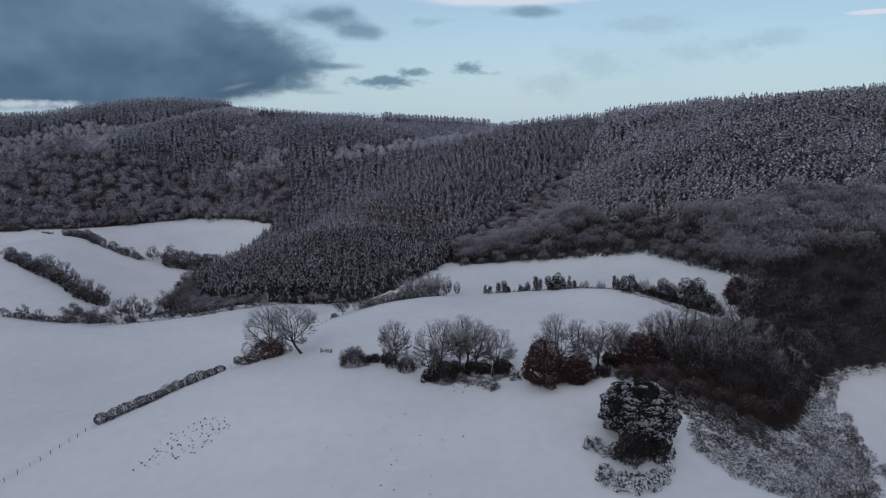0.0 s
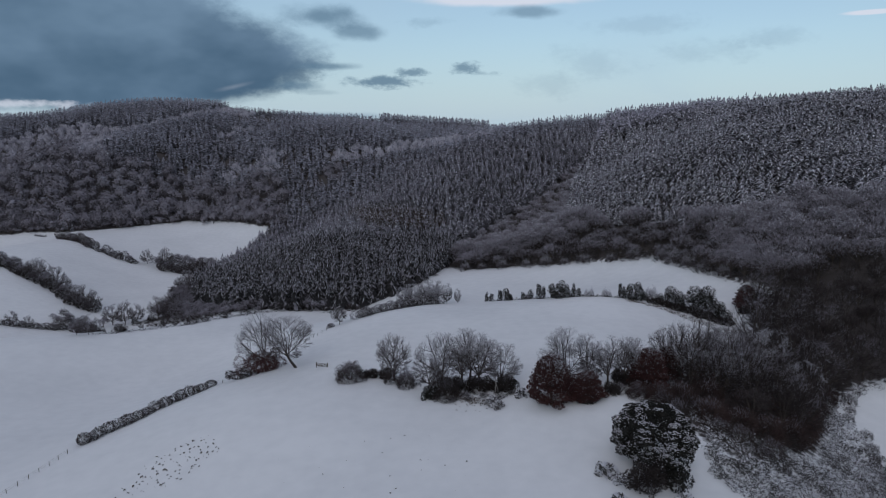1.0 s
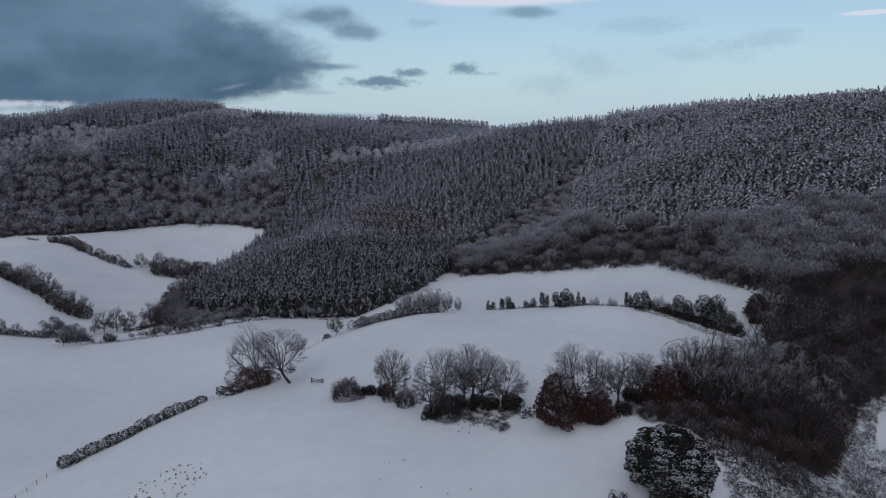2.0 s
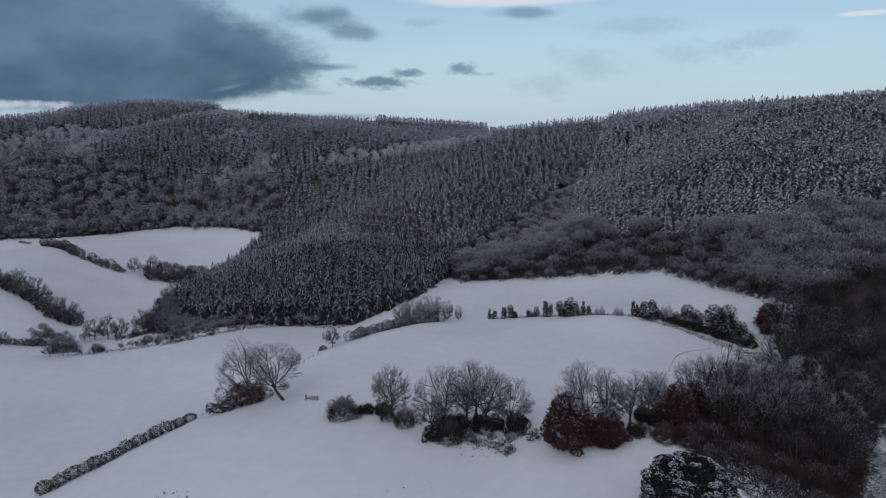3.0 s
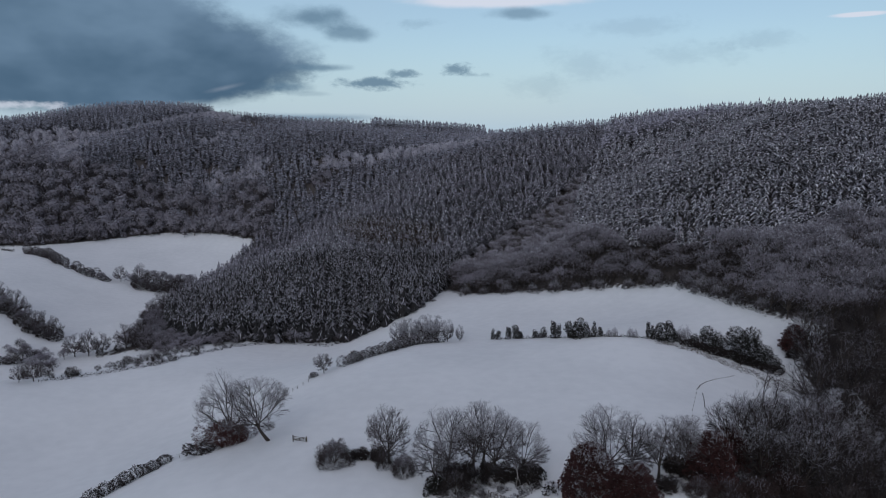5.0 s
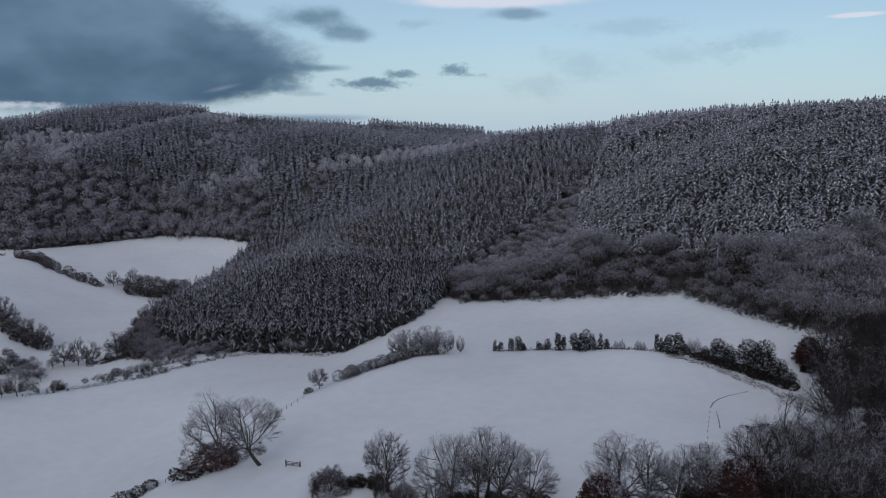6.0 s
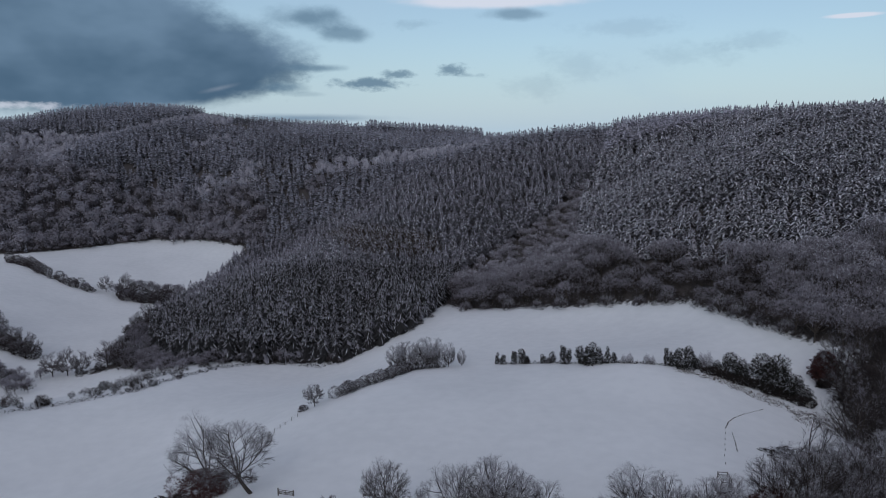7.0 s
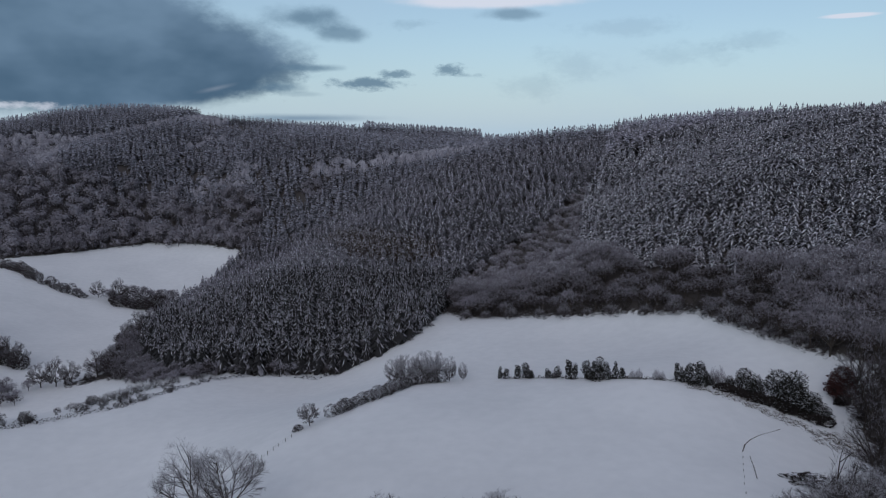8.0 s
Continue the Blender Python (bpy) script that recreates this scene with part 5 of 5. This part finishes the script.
# tall spruces along the edge of the plantation
def spruce_thing(x, y, shape, label):
    ob = empty("spruce", x, y, label, "tree", "spruces of the plantation edge")
    part("trunk", only(shape, shape[2] == 2, 0), [BARK], ob)
    part("crown", only(shape, shape[2] != 2), SPRUCE, ob, "drooping boughs with snow along them")
    return ob


edge_forms = []
for k, (x, y) in enumerate(((-52, 355), (-38, 354), (-25, 362), (-14, 373))):
    edge_forms.append(spruce_thing(x, y, conifer(rngr, 16.5, 3.6, 13, 12, 0.5, 0.05, 0.4, 0.25, 2, 1.9, 1.0), "tall dark spruce with snow along its drooping boughs"))
for k, (x, y, s) in enumerate(((-60, 357, 0.9), (-45, 353, 1.0), (-32, 358, 1.05), (-20, 367, 1.0), (-10, 380, 0.95), (-7, 388, 1.0), (-4, 397, 0.95), (-1, 407, 1.0), (2, 417, 0.9), (5, 428, 0.95),
                               (-56, 361, 1.05), (-48, 360, 1.0), (-41, 360, 1.05), (-35, 364, 1.0), (-28, 368, 1.05), (-22, 374, 1.0), (-16, 381, 1.05), (-13, 389, 1.0), (-9, 399, 1.0), (-6, 409, 1.0))):
    again(edge_forms[k % 4], x, y, s, 71 * k)

# grey trees beside the hedge, and small trees in the fields
grey = bare_tree(rngr, 9.6, 4.0, 0.12, 11, (6, 8, 15), 0.058, frost=1.7)
g1 = tree_thing("hawthorn", -16.5, 297.5, grey, "frosted grey hawthorn beside a hedge", "hawthorns by the hedge")
for x, y, k, r in ((-13, 296.5, 0.95, 70), (-9, 295, 0.9, 140), (-6, 294, 1.1, 220), (-3.2, 294, 1.0, 20)):
    again(g1, x, y, k, r)
for x, y, k, r in ((1.6, 292.3, 0.9, 300), (6.2, 292.8, 0.62, 100)):
    again(g1, x, y, k, r).scale = (k * 0.62, k * 0.62, k)
tree_thing("thorn_tree", -38.5, 254, bare_tree(rngr, 6.2, 3.2, 0.22, 9, (6, 6, 10), 0.07, frost=0.3), "small round thorn tree in a field corner")
bush_thing("shrub", -41.5, 253, laden, [TWIG, FROST], "low frosted shrub beside a thorn tree")

distant = bare_tree(rngr, 11.5, 5.4, 0.18, 8, (6, 6, 9), 0.13, frost=0.4)
d1 = tree_thing("field_tree", -242, 560, distant, "bare tree in a hedge gap between far fields", "trees of the valley fields")
for x, y, k, r in ((-228, 560, 1.35, 40), (-224, 556, 1.2, 140), (-258, 438, 1.25, 80), (-264, 442, 1.1, 10), (-244, 430, 1.25, 190), (-236, 424, 1.0, 120), (-223, 412, 1.0, 210), (-215, 409, 1.2, 270), (-210, 407, 1.0, 60), (-189, 388, 1.0, 330),
                   (-183, 390, 1.15, 20), (-178, 394, 0.9, 100), (-168, 400, 1.1, 160), (-160, 402, 1.2, 250), (-170, 440, 1.3, 30), (-176, 470, 1.2, 200), (-144, 277, 0.7, 300), (-148, 275, 0.55, 70), (-230, 362, 0.6, 120), (-222, 363, 0.55, 10), (-209, 370, 0.6, 90)):
    again(d1, x, y, k, r)

# rounded trees standing out of the valley hedges
def parted(shape):
    """Splits a far tree into its wood and its crown."""
    top = only(shape, shape[2] > 0)
    return only(shape, shape[2] == 0), (top[0], top[1], top[2] - 1)


def round_tree(x, y, shape, label, group):
    ob = empty("hedgerow_tree", x, y, label, "tree", group)
    bole, top = parted(shape)
    part("trunk", bole, [BARK], ob)
    part("crown", top, [BRAMBLE, HOAR, RIME], ob, "rounded head of frosted twigs")
    return ob


VALLEY = "trees of the valley hedges"
forms = []
for k, (x, y) in enumerate(((-296, 459), (-283, 452), (-270, 443), (-232, 556))):
    forms.append(round_tree(x, y, far_crown(rngr, 12, 6.2, 0.6, 800, 1.0, 0.12, 6, 5, 0.15, 1.0), "rounded frosted tree rising from a valley hedge", VALLEY))
for k, (x, y, s) in enumerate(((-262, 440, 0.8), (-252, 434, 1.0), (-243, 430, 0.75), (-233, 421, 0.9), (-226, 413, 0.65), (-218, 409, 0.75), (-212, 406, 0.5), (-222, 553, 0.85), (-213, 551, 0.7), (-203, 551, 0.75),
                               (-196, 556, 0.9), (-189, 545, 0.8), (-262, 556, 0.5), (-254, 555, 0.6), (-277, 560, 0.4), (-291, 566, 0.4), (-187, 520, 0.8), (-184, 495, 0.85), (-180, 470, 0.8), (-176, 448, 0.9), (-170, 428, 0.8),
                               (-164, 414, 0.8), (-156, 403, 0.75), (-147, 393, 0.7), (-139, 383, 0.6), (-130, 372, 0.65), (-122, 364, 0.55), (-200, 376, 0.5), (-192, 383, 0.6), (-212, 369, 0.4), (-238, 357, 0.5), (-246, 353, 0.4),
                               (-221, 568, 1.15), (-213, 566, 1.2), (-205, 562, 1.15), (-197, 562, 1.2), (-190, 562, 1.1), (-184, 548, 1.05), (-302, 578, 0.6), (-322, 594, 0.6), (-163, 422, 1.25), (-166, 436, 1.15), (-155, 399, 0.95), (-146, 391, 0.9), (-136, 381, 0.85), (-127, 371, 0.8), (-114, 361, 0.7), (-104, 355, 0.6))):
    again(forms[k % 4], x, y, s, 67 * k)

# growth along the far edge of the near field
small = [bush_shape(rngr, 2.2, 2.8, 900, 0.30, 0.4, thin=0.12) for _ in range(4)]
EDGE = ((-142, 279), (-127, 291), (-112, 304), (-104, 328), (-95, 345), (-82, 352), (-64, 352), (-50, 346), (-42, 344))
for i in range(len(EDGE) - 1):
    (x0, y0), (x1, y1) = EDGE[i], EDGE[i + 1]
    for k in range(3):
        q = (k + rngr.random()) / 3
        s = rngr.choice((0.35, 0.5, 0.7, 1.0, 1.5))
        bush_thing("edge_shrub", x0 + (x1 - x0) * q + rngr.uniform(-3, 3), y0 + (y1 - y0) * q + rngr.uniform(0, 7), small[(i + k) % 4], [BRAMBLE, FROST],
                   "frosted shrub along the edge of a field", "shrub", "shrubs of the field edge").scale = (s, s, s)
for x, y, k in ((115, 262, 1.0), (116, 249, 1.1), (113, 257, 0.8)):
    bush_thing("bramble", x, y, dark, [BRAMBLE, FROST], "dark bramble between a holly and the wood", "shrub", "brambles of the field corner").scale = (k, k, k * 0.9)
bush_thing("bramble_patch", 77, 214, thicket, [BRAMBLE, CLUMP_SNOW], "dark bramble patch in a snowy corner").scale = (1.5, 1.2, 0.5)

for x, y, k in ((-126, 310, 1.5), (-120, 306, 1.1), (-114, 309, 1.6), (-109, 312, 1.2), (-133, 300, 0.8), (-138, 290, 1.4), (-135, 287, 1.0), (-150, 283, 1.3), (-147, 288, 1.7), (-170, 396, 1.8), (-163, 402, 2.0), (-178, 392, 1.5), (-152, 392, 2.2), (-146, 388, 2.0), (-158, 396, 2.4)):
    bush_thing("edge_shrub", x, y, small[int(x) % 4], [BRAMBLE, FROST], "frosted shrub along the edge of a field", "shrub", "shrubs of the field edge").scale = (k, k, k)

# rough grass on the banks
tussock = [foliage(rngr, [(0, 0, 0.2, 0.8, 0.8, 0.25)], 16, 0.5, 0.15, thin=0.13) for _ in range(5)]
BANKS = [[(70, 266), (84, 261), (95, 249), (106, 238), (112, 232), (108, 228), (100, 238), (90, 248), (80, 258), (70, 263)], [(96, 243), (106, 243), (116, 240), (116, 228), (104, 228), (94, 238)],
         [(2, 174), (10, 172), (14, 168), (6, 169)]]
wood("bank_grass", "tussocks of dead grass poking through the snow", "grass", 24, BANKS, 1.05, tussock, [GRASS, CLUMP_SNOW], (0.4, 1.1))

# clods scattered on the snow
clod = [foliage(rngr, [(0, 0, 0.05, 0.16, 0.12 + 0.04 * k, 0.09)], 12, 0.10, 0.0, thin=0.8) for k in range(4)]
wood("clods", "dark clods of earth scattered on the snow", "clods", 25, [[(-69, 138), (-56, 141), (-49, 152), (-56, 160), (-66, 153)]], 1.55, clod, [EARTH], (0.4, 1.6))
wood("clump_clods", "dark clods and dung below a clump of trees", "clods", 44, [[(1, 165), (10, 164), (13, 168), (2, 171)]], 1.9, clod, [EARTH], (0.4, 1.3))
wood("loose_clods", "a few dark clods on open snow", "clods", 26, [[(-38, 120), (10, 120), (14, 150), (-10, 160), (-40, 150)], [(-4, 164), (6, 164), (6, 176), (-4, 176)]], 6.5, clod, [EARTH], (0.3, 1.1))


# fences, gates and the old wall
def box(V, F, S, a, b, w, h, slot=0):
    """A bar from a to b."""
    a, b = Vector(a), Vector(b)
    d = (b - a).normalized()
    u = d.cross(Vector((0, 0, 1)))
    u = u.normalized() if u.length > 0.01 else Vector((1, 0, 0))
    v = u.cross(d)
    k = len(V)
    for p in (a, b):
        for x, y in ((-1, -1), (1, -1), (1, 1), (-1, 1)):
            V.append(tuple(p + u * (x * w / 2) + v * (y * h / 2)))
    for q in ((0, 1, 5, 4), (1, 2, 6, 5), (2, 3, 7, 6), (3, 0, 4, 7), (0, 3, 2, 1), (4, 5, 6, 7)):
        F.extend(((k + q[0], k + q[1], k + q[2]), (k + q[0], k + q[2], k + q[3])))
        S.extend((slot, slot))


def bar_part(name, parent, bars, material, label=""):
    V, F, S = [], [], []
    for bar in bars:
        box(V, F, S, *bar)
    return part(name, (np.array(V), np.array(F), np.array(S)), [material], parent, label)


def fence(line, gap, label, wires=(0.55, 1.0), tall=1.0):
    x0, y0 = line[0]
    z0 = ground_at(x0, y0)
    ob = empty("post_fence", x0, y0, label, "fence")
    tops = []
    for (xa, ya), (xb, yb) in zip(line, line[1:]):
        n = max(1, round(math.hypot(xb - xa, yb - ya) / gap))
        for i in range(n):
            q = i / n
            x, y = xa + (xb - xa) * q, ya + (yb - ya) * q
            z = ground_at(x, y) - z0
            bar_part("post", ob, [((x - x0, y - y0, z - 0.4), (x - x0 + rngr.uniform(-0.08, 0.08), y - y0, z + tall * rngr.uniform(0.9, 1.25)), 0.10, 0.10)], TIMBER)
            tops.append((x - x0, y - y0, z))
    for h in wires:
        bar_part("wire", ob, [((*p[:2], p[2] + h), (*q[:2], q[2] + h), 0.015, 0.015) for p, q in zip(tops, tops[1:])], TIMBER, "sagging fence wire")
    return ob


fence([(-98, 132), (-95, 146), (-92.5, 158), (-91, 167)], 3.5, "wire fence on thin wooden posts along a field")
fence([(-48, 238), (-45, 244), (-41, 250)], 2.6, "short run of leaning wooden fence posts")
fence([(-70, 206), (-64, 206), (-60, 203)], 3.0, "wooden fence posts between a hedge and a thicket")


def gate(x, y, turn, width, label):
    ob = empty("field_gate", x, y, label, "gate")
    ob.matrix_basis = pose(x, y, ground_at(x, y), 0, 0, turn)
    h = width / 2
    for s in (-h - 0.15, h + 0.15):
        bar_part("gate_post", ob, [((s, 0, -0.4), (s, 0, 1.5), 0.2, 0.2)], TIMBER)
    for z in (0.3, 0.55, 0.8, 1.15):
        bar_part("rail", ob, [((-h, 0, z), (h, 0, z), 0.06, 0.11)], TIMBER)
    for s in (-h + 0.1, 0, h - 0.1):
        bar_part("upright", ob, [((s, 0, 0.25), (s, 0, 1.2), 0.06, 0.09)], TIMBER)
    bar_part("brace", ob, [((-h + 0.1, 0.04, 0.3), (h - 0.1, 0.04, 1.1), 0.05, 0.09)], TIMBER)
    return ob


gate(-35.5, 199, -15, 3.2, "five-bar wooden field gate standing in the snow")


def pen(x, y, turn, width, depth, label):
    """Hurdles set up as a small open pen."""
    ob = empty("hurdle_pen", x, y, label, "pen")
    ob.matrix_basis = pose(x, y, ground_at(x, y), 0, 0, turn)
    w, h = width / 2, depth / 2
    corners = ((-w, -h), (w, -h), (w, h), (-w, h))
    for cx, cy in corners:
        bar_part("corner_post", ob, [((cx, cy, -0.3), (cx, cy, 1.3), 0.14, 0.14)], TIMBER)
    for k, z in ((0, 0.5), (1, 0.6), (1, 1.1), (2, 0.6), (2, 1.15), (3, 0.5), (3, 1.1)):
        (ax, ay), (bx, by) = corners[k], corners[(k + 1) % 4]
        bar_part("rail", ob, [((ax, ay, z), (bx, by, z), 0.06, 0.12)], TIMBER)
    return ob


pen(55, 193.5, -8, 1.9, 3.0, "small pen of dark wooden hurdles in a field corner")

wall = empty("ruined_wall", 69, 226, "broken line of dark wall stones half buried in snow", "wall")
wz = ground_at(69, 226)
stone_meshes = []
for i in range(4):
    bm = bmesh.new()
    bmesh.ops.create_icosphere(bm, subdivisions=1, radius=0.15)
    for v in bm.verts:
        v.co.x *= 1.3 + 0.3 * rngr.random()
        v.co.z *= 0.7
        v.co *= rngr.uniform(0.85, 1.15)
    me = bpy.data.meshes.new("stone")
    bm.to_mesh(me)
    me.materials.append(EARTH)
    stone_meshes.append(me)
WALL = ((70, 226.5), (72, 230), (75, 233.5), (79, 237), (88, 243))
SPILL = ((70, 223), (68, 217), (66.5, 213), (65, 209))
for line, gap, lack in ((WALL, 0.55, 0.2), (SPILL, 0.9, 0.45)):
    for (x0, y0), (x1, y1) in zip(line, line[1:]):
        d = math.hypot(x1 - x0, y1 - y0)
        for i in range(int(d / gap)):
            q = i * gap / d
            if rngr.random() < lack:
                continue
            x, y = x0 + (x1 - x0) * q, y0 + (y1 - y0) * q
            st = new("stone", stone_meshes[i % 4])
            st.parent = wall
            st.matrix_basis = pose(x - 69, y - 226, ground_at(x, y) - wz + 0.1, 0, 0, math.degrees(math.atan2(y1 - y0, x1 - x0)) + rngr.uniform(-15, 15))
fence([(69.5, 226), (66, 218), (61, 207), (57.5, 198)], 4.5, "low fence posts running down to a hurdle pen", (), 0.4)
